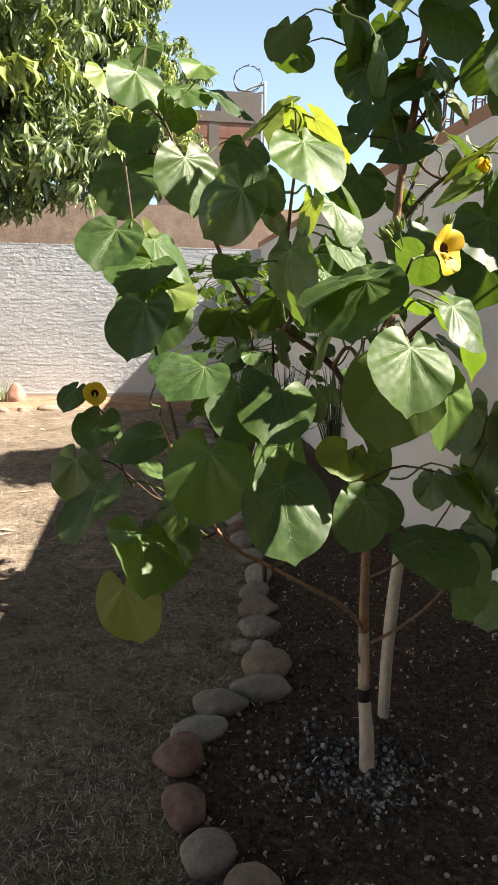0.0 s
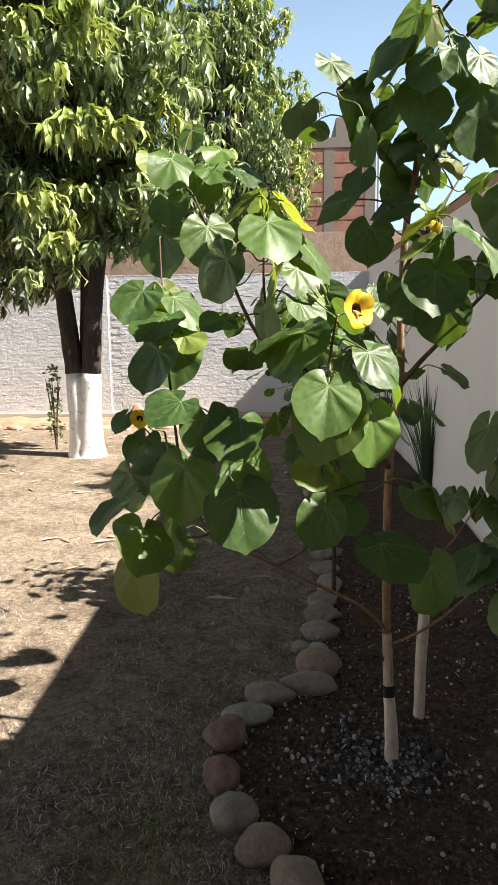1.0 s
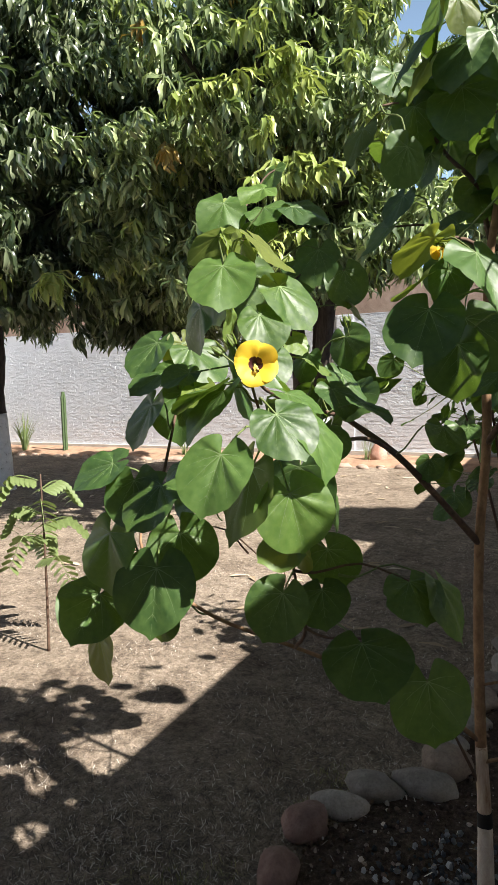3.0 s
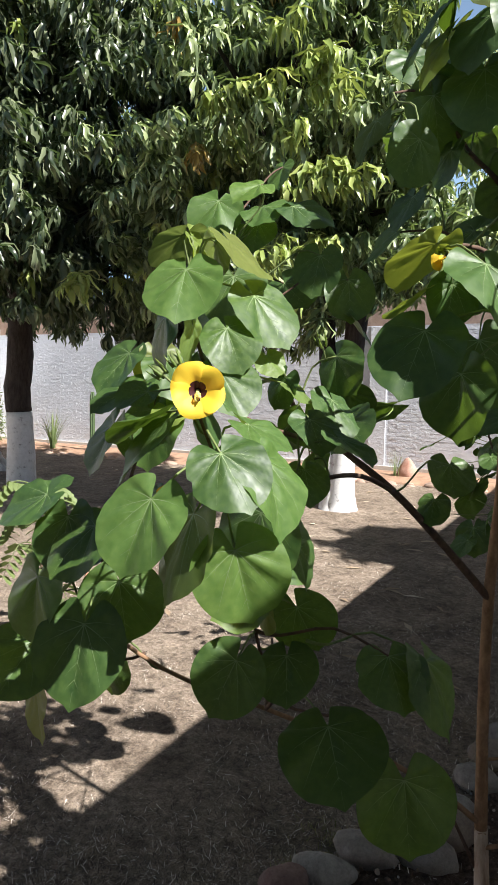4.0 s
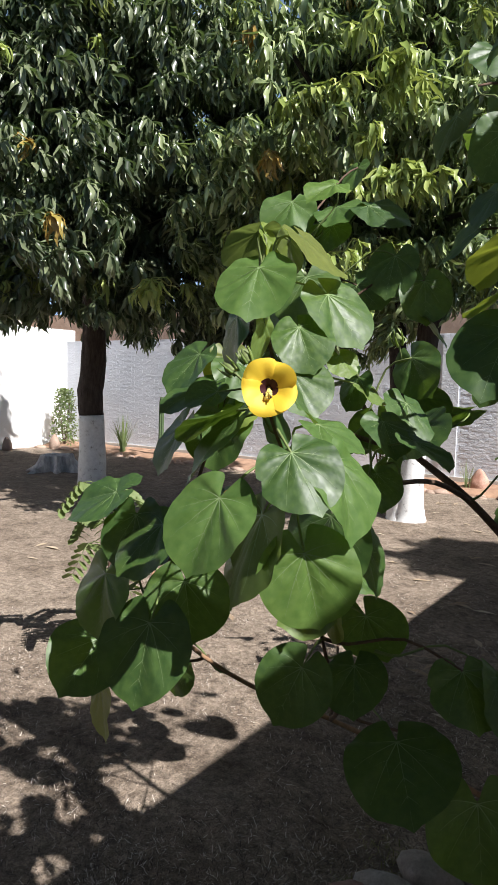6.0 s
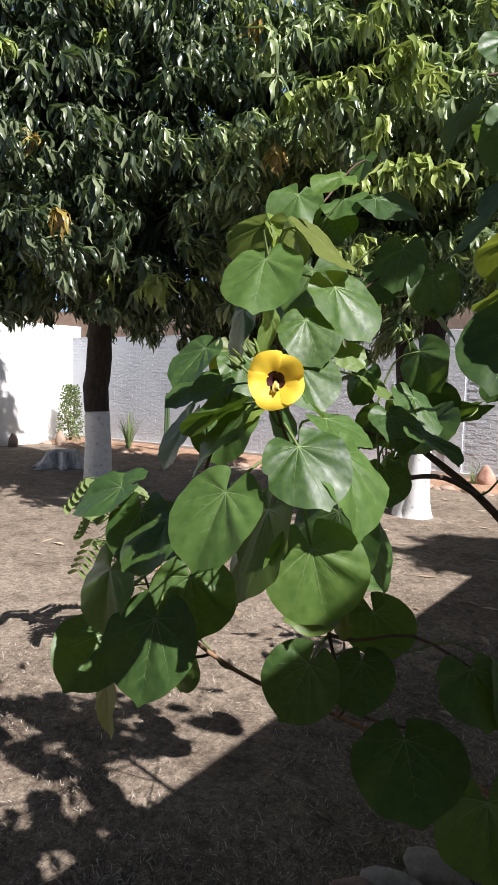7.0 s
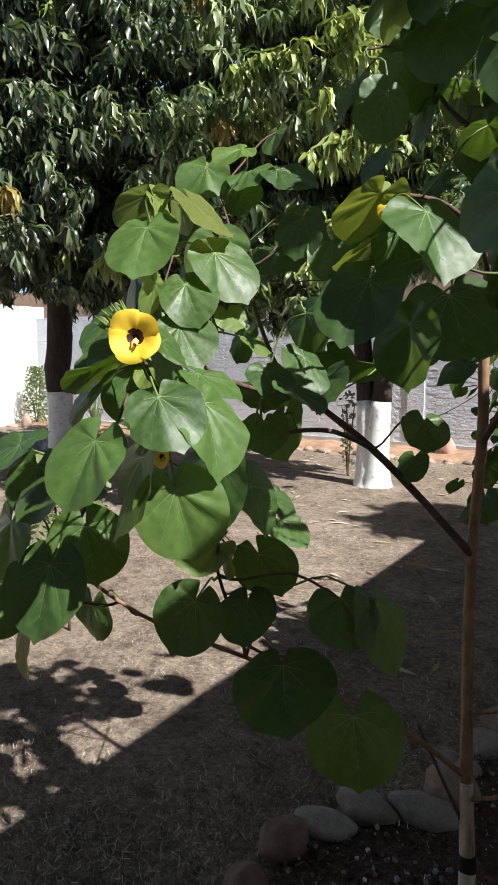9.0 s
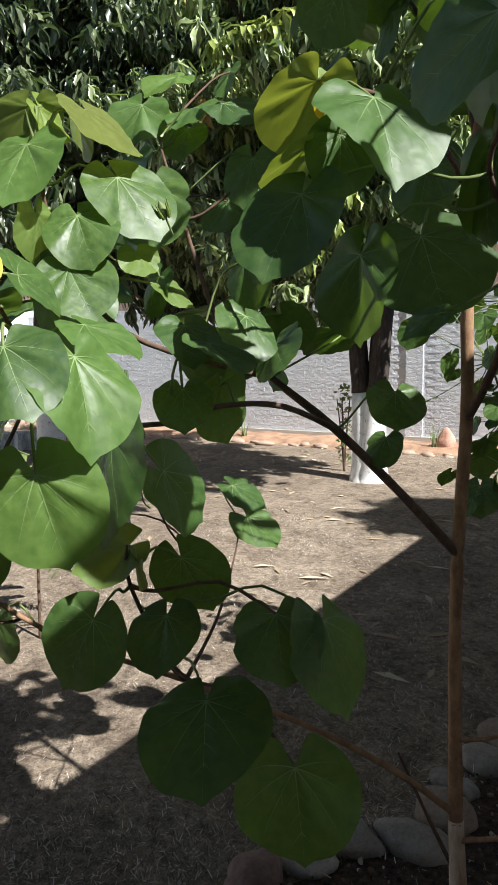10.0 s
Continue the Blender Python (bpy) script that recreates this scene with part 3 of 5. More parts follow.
def leaf_mesh(seed, skin):
    """A broad heart-shaped leaf one unit wide; its stalk joins at the origin, its tip lies along +y."""
    rnd = random.Random(seed)
    cup, droop, fold = rnd.uniform(-0.22, 0.12), rnd.uniform(0.03, 0.2), rnd.uniform(0.0, 0.12)
    wave, phase, twist = rnd.uniform(0.024, 0.062), rnd.uniform(0, 6.28), rnd.uniform(-0.12, 0.12)
    cleft = rnd.uniform(0.07, 0.19)
    nick = [(rnd.uniform(0.5, 5.8), rnd.uniform(0.0, 0.02) if k or seed % 4 else 0.14) for k in range(3)]

    def height(x, y):
        r = math.hypot(x, y)
        g = math.atan2(x, y)
        crease = sum(math.exp(-((g - a) / 0.15) ** 2) for a in (0, 0.56, -0.56, 1.12, -1.12, 1.8, -1.8))
        return (cup * r * r - droop * max(y, 0) ** 2 + fold * math.sqrt(x * x + 0.006) * (0.6 + 0.4 * math.cos(3 * y)) - 0.024 * crease * min(1, r * 3) * (1.15 - r) + 0.0075 * math.sin(30 * y - 20 * abs(x) + phase) * min(1, r * 2.5)
                + wave * math.sin(4 * g + phase) * r * 1.6 + wave * 0.6 * math.sin(9 * g + phase * 2) * r * r + twist * x * y)

    around, rings = 72, (0.1, 0.22, 0.35, 0.48, 0.61, 0.74, 0.87, 1.0)
    verts, faces, kinds = [(0, 0, height(0, 0))], [], []
    for q in rings:
        for i in range(around):
            psi = 2 * math.pi * i / around
            psi += 0.7 * math.sin(psi)                    # finer steps at the cleft
            x, y = leaf_outline(psi, cleft)
            k = q * (1 + (0.006 * math.sin(5 * psi + phase) if q == 1 else 0))
            if q == 1:
                k *= 1 - sum(depth * math.exp(-((psi - at) / 0.09) ** 2) for at, depth in nick)
            verts.append((x * k, y * k, height(x * k, y * k)))
    for i in range(around):
        j = (i + 1) % around
        faces.append((0, 1 + j, 1 + i))
        for r in range(len(rings) - 1):
            a, b = 1 + r * around, 1 + (r + 1) * around
            faces.append((a + i, a + j, b + j, b + i))
    kinds = [0] * len(faces)
    # raised veins
    veins = [((0, 0), a, l, 0.0048) for a, l in ((0, 0.8), (0.58, 0.64), (-0.58, 0.64), (1.16, 0.48), (-1.16, 0.48), (1.85, 0.34), (-1.85, 0.34))]
    veins += [((0, 0.2 + 0.16 * i), s * 0.75, 0.22 - 0.04 * i, 0.0024) for i in range(3) for s in (1, -1)]
    veins += [((math.sin(a * 0.95) * q, math.cos(a * 0.95) * q), a + s * 0.6, 0.15, 0.0018) for a in (0.58, -0.58, 1.16, -1.16) for q, s in ((0.2, 1), (0.24, -1))]
    for (ox, oy), a, length, w in veins:
        n0, steps = len(verts), 5
        for s in range(steps + 1):
            u = s / steps
            x, y = ox + math.sin(a * (1 - 0.12 * u)) * length * u, oy + math.cos(a * (1 - 0.12 * u)) * length * u
            k = w * (1 - 0.9 * u ** 0.6)
            px, py = math.cos(a) * k, -math.sin(a) * k
            for m in (-1, 1):
                verts.append((x + px * m, y + py * m, height(x + px * m, y + py * m) + 0.006))
        for s in range(steps):
            k = n0 + 2 * s
            faces.append((k, k + 1, k + 3, k + 2))
            kinds.append(1)
    return mesh("leaf", verts, faces, [skin, VEIN], kinds, True)


LEAVES = [
    [
        (0.277, 1.255, 1.238, -55, 38, -57, 0.127, 0),
        (0.708, 1.230, 1.633, -48, -62, 123, 0.125, 0),
        (0.607, 1.471, 1.616, -69, -24, 91, 0.153, 0),
        (0.467, 1.278, 0.905, -81, 5, -140, 0.149, 0),
        (-0.166, 1.093, 0.924, -86, 17, 161, 0.130, 2),
        (-0.316, 2.055, 0.939, -29, 7, -89, 0.153, 0),
        (-0.114, 1.219, 0.956, -85, -6, -173, 0.109, 0),
        (0.359, 1.242, 0.963, -16, 9, -141, 0.161, 0),
        (-0.403, 1.690, 1.004, -74, 3, 162, 0.156, 0),
        (-0.407, 2.094, 1.009, -27, 12, -66, 0.149, 0),
        (-0.131, 1.069, 1.024, -28, -25, -149, 0.143, 0),
        (0.269, 1.260, 1.044, -36, 10, -154, 0.103, 0),
    ],
    [
        (-0.231, 1.201, 1.060, -33, 23, 151, 0.151, 0),
        (0.242, 1.165, 1.061, -69, -22, -160, 0.117, 0),
        (0.471, 1.330, 1.068, -51, -13, -91, 0.138, 0),
        (0.429, 1.292, 1.077, -30, 4, -136, 0.108, 0),
        (0.265, 1.292, 1.115, -98, 23, -152, 0.113, 0),
        (0.248, 1.232, 1.120, -95, -38, 166, 0.060, 2),
        (0.092, 1.002, 1.128, -61, 1, -158, 0.147, 0),
        (0.218, 1.242, 1.134, -31, -27, 163, 0.099, 1),
        (0.086, 1.072, 1.174, -87, 7, -129, 0.133, 0),
        (-0.016, 1.000, 1.178, -70, -2, 174, 0.138, 4),
        (0.088, 1.026, 1.268, -36, -12, 170, 0.117, 0),
        (0.338, 1.042, 1.271, -86, 14, -132, 0.128, 4),
    ],
    [
        (0.024, 1.027, 1.272, -62, 7, -166, 0.114, 0),
        (-0.027, 1.026, 1.300, -28, -20, 151, 0.107, 0),
        (0.268, 1.043, 1.307, -63, -7, 151, 0.164, 3),
        (0.347, 1.704, 1.316, -41, -10, -137, 0.103, 0),
        (0.263, 0.971, 1.336, -54, -9, -172, 0.124, 4),
        (0.269, 1.300, 1.339, -40, -1, -130, 0.079, 0),
        (0.346, 1.087, 1.383, -51, -6, -91, 0.129, 4),
        (-0.153, 1.269, 1.391, -58, -5, 154, 0.137, 0),
        (0.331, 1.021, 1.394, -44, 19, -122, 0.104, 0),
        (0.347, 1.273, 1.397, -24, -6, -95, 0.091, 0),
        (0.165, 1.613, 1.398, -29, 47, -159, 0.121, 0),
        (0.268, 1.154, 1.419, -21, 7, -73, 0.099, 4),
    ],
    [
        (0.278, 1.298, 1.420, -37, -1, -119, 0.086, 0),
        (0.189, 1.511, 1.443, -45, -19, -110, 0.117, 0),
        (0.293, 1.061, 1.465, -25, 47, -4, 0.085, 0),
        (-0.155, 1.332, 1.467, -25, -9, 158, 0.135, 0),
        (0.182, 1.194, 1.493, -52, 18, -116, 0.105, 0),
        (0.209, 1.490, 1.525, -76, 31, -177, 0.099, 0),
        (-0.225, 1.374, 1.531, -45, -12, 170, 0.132, 0),
        (0.461, 1.307, 1.553, -53, -6, -177, 0.140, 0),
        (0.403, 1.682, 1.558, -49, 11, -145, 0.200, 0),
        (0.020, 1.238, 1.586, -76, -45, 148, 0.134, 0),
        (0.181, 1.276, 1.615, -51, 17, -95, 0.128, 0),
        (0.531, 1.338, 1.642, -41, -3, -122, 0.143, 4),
    ],
    [
        (0.118, 1.184, 1.651, -46, 3, -156, 0.131, 4),
        (0.459, 1.339, 1.678, -35, -3, 74, 0.122, 2),
        (-0.268, 1.684, 1.706, -59, 13, 176, 0.166, 0),
        (0.140, 1.261, 1.705, -133, -8, 108, 0.124, 2),
        (-0.169, 1.852, 1.724, -36, 35, -139, 0.161, 0),
        (0.088, 1.212, 1.711, -29, -11, 81, 0.109, 3),
        (-0.245, 1.651, 1.791, -52, 16, -171, 0.118, 0),
        (-0.151, 1.717, 1.846, -47, -3, -157, 0.099, 0),
        (-0.142, 1.720, 1.884, -23, 18, -135, 0.120, 4),
        (-0.236, 1.669, 1.902, -55, -8, -153, 0.137, 4),
        (0.303, 1.606, 1.922, -86, -22, -118, 0.117, 0),
        (0.430, 1.578, 2.003, -59, 6, -164, 0.146, 0),
    ],
    [
        (0.102, 1.214, 1.707, -66, 42, -54, 0.069, 1),
        (0.102, 1.273, 1.707, -57, 44, -6, 0.082, 3),
        (-0.059, 1.727, 1.876, -19, 26, -85, 0.137, 0),
        (0.064, 1.775, 1.705, -76, 2, -131, 0.124, 0),
        (0.015, 1.731, 1.759, -74, -8, -168, 0.122, 0),
        (0.174, 1.216, 1.560, -51, 14, -126, 0.098, 0),
        (0.136, 1.179, 1.565, -87, 3, -68, 0.080, 1),
        (-0.321, 1.616, 1.129, -45, -5, 169, 0.119, 0),
        (-0.132, 1.230, 1.154, -11, -24, 104, 0.116, 0),
        (-0.073, 1.113, 1.057, -79, 8, 137, 0.118, 0),
        (-0.375, 1.605, 1.194, -46, -9, 155, 0.079, 0),
        (-0.158, 1.380, 1.410, -60, 3, -163, 0.152, 0),
    ],
    [
        (-0.159, 1.414, 1.517, -38, 20, -96, 0.144, 0),
        (-0.178, 1.410, 1.528, -78, 13, -117, 0.116, 2),
        (-0.125, 1.384, 1.424, -44, 33, -134, 0.084, 1),
        (0.023, 1.192, 1.458, -14, -31, 145, 0.077, 0),
        (-0.095, 1.070, 1.293, 39, 12, -26, 0.063, 0),
        (-0.115, 1.582, 1.705, -72, 4, -146, 0.158, 0),
        (0.105, 1.228, 1.486, -88, -2, 118, 0.158, 0),
        (0.210, 1.050, 1.438, -18, -12, 85, 0.140, 0),
        (0.211, 1.051, 1.427, -46, 6, 150, 0.139, 0),
        (0.276, 1.179, 1.289, -66, 1, 174, 0.158, 0),
        (0.199, 1.288, 1.520, -53, 6, -116, 0.057, 1),
        (0.227, 1.303, 1.487, -70, -18, 168, 0.070, 0),
    ],
    [
        (0.233, 1.305, 1.474, -30, 21, -63, 0.059, 1),
        (0.293, 1.767, 1.230, -45, 4, -175, 0.076, 0),
        (0.441, 1.365, 1.688, -4, 47, -43, 0.054, 1),
        (0.479, 1.354, 1.621, -98, 4, -128, 0.086, 0),
        (0.629, 1.422, 1.720, -82, -20, 151, 0.135, 0),
        (0.613, 1.445, 1.594, -85, -8, 154, 0.119, 0),
        (0.518, 1.512, 1.429, -26, -28, 127, 0.071, 0),
        (0.487, 1.384, 1.494, -79, -3, 165, 0.128, 0),
        (0.381, 1.520, 2.095, -39, -32, 110, 0.149, 0),
        (0.388, 1.533, 2.059, -31, -35, 80, 0.135, 1),
        (0.190, 1.801, 2.163, -55, 5, -137, 0.124, 0),
        (0.114, 1.794, 2.048, -59, -3, 151, 0.123, 3),
    ],
    [
        (0.291, 1.784, 1.951, -68, -7, 145, 0.101, 0),
        (0.260, 1.757, 2.056, -94, 19, -127, 0.147, 0),
        (0.354, 1.767, 2.021, -55, -38, 115, 0.124, 0),
        (0.441, 1.839, 1.942, -31, -44, 98, 0.125, 0),
        (0.290, 1.619, 1.825, -59, -8, 150, 0.095, 0),
        (0.405, 1.629, 1.750, -10, -38, 95, 0.125, 0),
        (0.253, 1.628, 1.766, -39, -30, 111, 0.129, 0),
        (0.304, 1.889, 1.730, -70, -1, 177, 0.149, 0),
        (0.494, 1.532, 2.074, -69, 39, -124, 0.132, 0),
        (0.459, 1.763, 1.949, -56, 43, -121, 0.087, 0),
        (0.453, 1.790, 1.893, -69, 36, -118, 0.112, 0),
        (0.510, 1.786, 1.888, -48, 35, -117, 0.086, 2),
    ],
    [
        (0.414, 1.501, 2.141, -80, -32, 127, 0.130, 0),
        (0.447, 1.501, 2.135, -87, 15, -133, 0.083, 2),
        (0.557, 1.533, 2.053, -65, 17, -139, 0.097, 0),
        (0.562, 1.550, 1.995, -66, -2, 172, 0.108, 0),
        (0.563, 1.563, 1.937, -100, 9, -159, 0.139, 0),
        (0.456, 1.528, 2.060, -55, -10, 167, 0.120, 0),
        (0.372, 1.859, 1.882, -64, 7, -146, 0.116, 0),
        (0.755, 2.067, 0.986, -76, 7, 115, 0.200, 0),
        (0.662, 2.052, 0.885, -80, -10, -127, 0.118, 0),
        (0.589, 2.052, 0.883, -71, 10, 144, 0.121, 0),
        (0.777, 2.011, 0.781, -68, 13, 127, 0.200, 0),
        (0.667, 1.986, 0.696, -39, -14, 91, 0.164, 0),
    ],
    [
        (0.739, 2.039, 0.853, -50, -13, -146, 0.167, 0),
        (0.753, 2.075, 1.073, -81, 11, 98, 0.200, 0),
        (0.741, 1.915, 0.576, -65, 20, 125, 0.141, 0),
        (0.599, 2.063, 0.891, -73, 8, 146, 0.090, 0),
        (0.671, 1.993, 0.698, -37, -1, 133, 0.192, 0),
        (0.691, 2.088, 1.112, -70, 4, 114, 0.200, 0),
        (0.726, 2.009, 0.753, -66, 10, 129, 0.122, 0),
        (0.448, 1.341, 1.614, -20, -29, 73, 0.113, 1),
        # the next six leaves are out of view, added to shade leaves below them
        (0.783, 1.659, 1.927, -22, 18, -114, 0.136, 0),
        (0.820, 1.595, 1.876, -28, 27, -67, 0.162, 0),
        (0.784, 1.668, 2.038, -3, 22, -102, 0.141, 0),
        (0.810, 1.496, 1.851, -24, 18, -131, 0.167, 0),
    ],
    [
        (0.779, 1.609, 2.206, -1, 39, -78, 0.138, 0),
        (0.826, 1.831, 2.315, -19, 34, -84, 0.164, 0),
        (-0.333, 1.782, 1.940, -50, -8, -140, 0.100, 1),
        (-0.256, 1.959, 2.053, -57, 8, 175, 0.091, 4),
        (-0.082, 1.631, 1.907, -20, -24, 176, 0.098, 4),
        # four more leaves out of view, added to keep sun off lower leaves
        (0.737, 1.608, 2.364, -22, 18, -114, 0.136, 0),
        (0.798, 1.729, 2.610, -28, 27, -67, 0.162, 0),
        (0.899, 1.237, 1.884, -22, 18, -114, 0.136, 0),
        (0.836, 1.395, 1.957, -28, 27, -67, 0.162, 0),
    ],
]

TREE = thing("flowering_tree", (0, 0, 0), "young tree with large round heart-shaped leaves and yellow flowers", "tree")
TRUNK = [(0.405, 1.867, -0.03), (0.4, 1.88, 0.12), (0.39, 1.905, 0.24), (0.378, 1.904, 0.467), (0.372, 1.9, 0.75), (0.375, 1.893, 1.016), (0.4, 1.865, 1.27),
         (0.398, 1.86, 1.468), (0.405, 1.86, 1.7), (0.431, 1.86, 1.88), (0.445, 1.86, 2.05), (0.456, 1.86, 2.25), (0.46, 1.85, 2.5)]
TRUNK_R = [0.025, 0.0215, 0.019, 0.015, 0.0128, 0.0122, 0.0118, 0.011, 0.01, 0.01, 0.0085, 0.006, 0.003]
BOUGHS = [
    ([(0.375, 1.893, 1.0), (0.31, 1.8, 1.12), (0.235, 1.69, 1.25), (0.11, 1.665, 1.34), (0.01, 1.65, 1.415), (-0.08, 1.65, 1.6), (-0.17, 1.66, 1.8)], [0.012, 0.0105, 0.01, 0.008, 0.007, 0.005, 0.003]),
    ([(0.235, 1.69, 1.25), (0.24, 1.54, 1.3), (0.24, 1.4, 1.31), (0.24, 1.25, 1.295), (0.25, 1.12, 1.36), (0.272, 1.035, 1.46)], [0.007, 0.006, 0.005, 0.0045, 0.0035, 0.0025]),
    ([(0.11, 1.665, 1.34), (0.12, 1.5, 1.37), (0.1, 1.34, 1.42), (0.1, 1.24, 1.52), (0.11, 1.2, 1.64)], [0.007, 0.006, 0.005, 0.004, 0.0025]),
    ([(0.377, 1.904, 0.46), (0.3, 1.79, 0.58), (0.188, 1.65, 0.694), (0.089, 1.45, 0.824), (0.0, 1.25, 0.951), (-0.06, 1.13, 1.09), (-0.12, 1.2, 1.2)], [0.009, 0.008, 0.007, 0.006, 0.005, 0.004, 0.003]),
    ([(0.089, 1.45, 0.824), (0.19, 1.33, 0.93), (0.22, 1.24, 1.08), (0.23, 1.23, 1.14)], [0.006, 0.0045, 0.0035, 0.002]),
    ([(-0.06, 1.13, 1.09), (-0.15, 1.33, 1.33), (-0.2, 1.45, 1.5), (-0.24, 1.56, 1.68)], [0.0045, 0.004, 0.0035, 0.0025]),
    ([(0.089, 1.45, 0.824), (-0.08, 1.7, 0.82), (-0.24, 1.92, 0.86), (-0.31, 2.02, 0.92)], [0.005, 0.004, 0.003, 0.002]),
    ([(0.39, 1.9, 0.41), (0.5, 1.93, 0.46), (0.62, 1.98, 0.545), (0.74, 2.02, 0.7), (0.82, 2.06, 0.9)], [0.007, 0.006, 0.0055, 0.004, 0.003]),
    ([(0.38, 1.9, 0.62), (0.47, 1.92, 0.66), (0.58, 1.95, 0.76), (0.7, 2.0, 0.95)], [0.005, 0.0045, 0.004, 0.002]),
    ([(0.4, 1.865, 1.26), (0.457, 1.82, 1.337), (0.506, 1.75, 1.396), (0.58, 1.58, 1.5), (0.63, 1.4, 1.56)], [0.011, 0.0095, 0.008, 0.006, 0.003]),
    ([(0.405, 1.86, 1.6), (0.44, 1.72, 1.66), (0.47, 1.52, 1.69), (0.455, 1.37, 1.685)], [0.008, 0.0065, 0.005, 0.003]),
    ([(0.405, 1.86, 1.62), (0.5, 2.08, 1.78), (0.62, 2.3, 1.98)], [0.007, 0.005, 0.003]),
    ([(0.405, 1.86, 1.75), (0.372, 1.86, 1.88), (0.308, 1.84, 1.958), (0.25, 1.76, 2.06), (0.22, 1.66, 2.04)], [0.008, 0.007, 0.006, 0.004, 0.0025]),
    ([(0.425, 1.86, 1.83), (0.5, 1.8, 1.92), (0.6, 1.72, 2.0), (0.66, 1.62, 2.02)], [0.008, 0.0065, 0.005, 0.003]),
    ([(0.44, 1.86, 2.0), (0.47, 1.72, 2.08), (0.5, 1.55, 2.12)], [0.007, 0.005, 0.003]),
    # three boughs added at the upper right to carry unseen shading leaves
    ([(0.445, 1.86, 2.08), (0.6, 1.9, 2.27), (0.82, 1.93, 2.38), (1.05, 1.98, 2.5)], [0.008, 0.006, 0.005, 0.003]),
    ([(0.6, 1.9, 2.27), (0.85, 1.8, 2.35), (1.1, 1.7, 2.42)], [0.006, 0.005, 0.003]),
    ([(0.456, 1.86, 2.25), (0.62, 1.85, 2.42), (0.85, 1.78, 2.58)], [0.006, 0.005, 0.003]),
    ([(0.373, 1.9, 0.349), (0.33, 1.87, 0.46), (0.278, 1.85, 0.577)], [0.006, 0.0045, 0.003]),
]


def cut(points, radii, z0, z1):
    """The stretch of an upright polyline between two heights."""
    out = []
    for (p, r), (q, s) in zip(zip(points, radii), zip(points[1:], radii[1:])):
        for z in [z0, z1] + [p[2], q[2]]:
            if p[2] <= z <= q[2] and z0 - 1e-6 <= z <= z1 + 1e-6:
                u = (z - p[2]) / (q[2] - p[2])
                out.append((tuple(a + (b - a) * u for a, b in zip(p, q)), r + (s - r) * u))
    out = sorted(set(out), key=lambda e: e[0][2])
    return [e[0] for e in out], [e[1] for e in out]


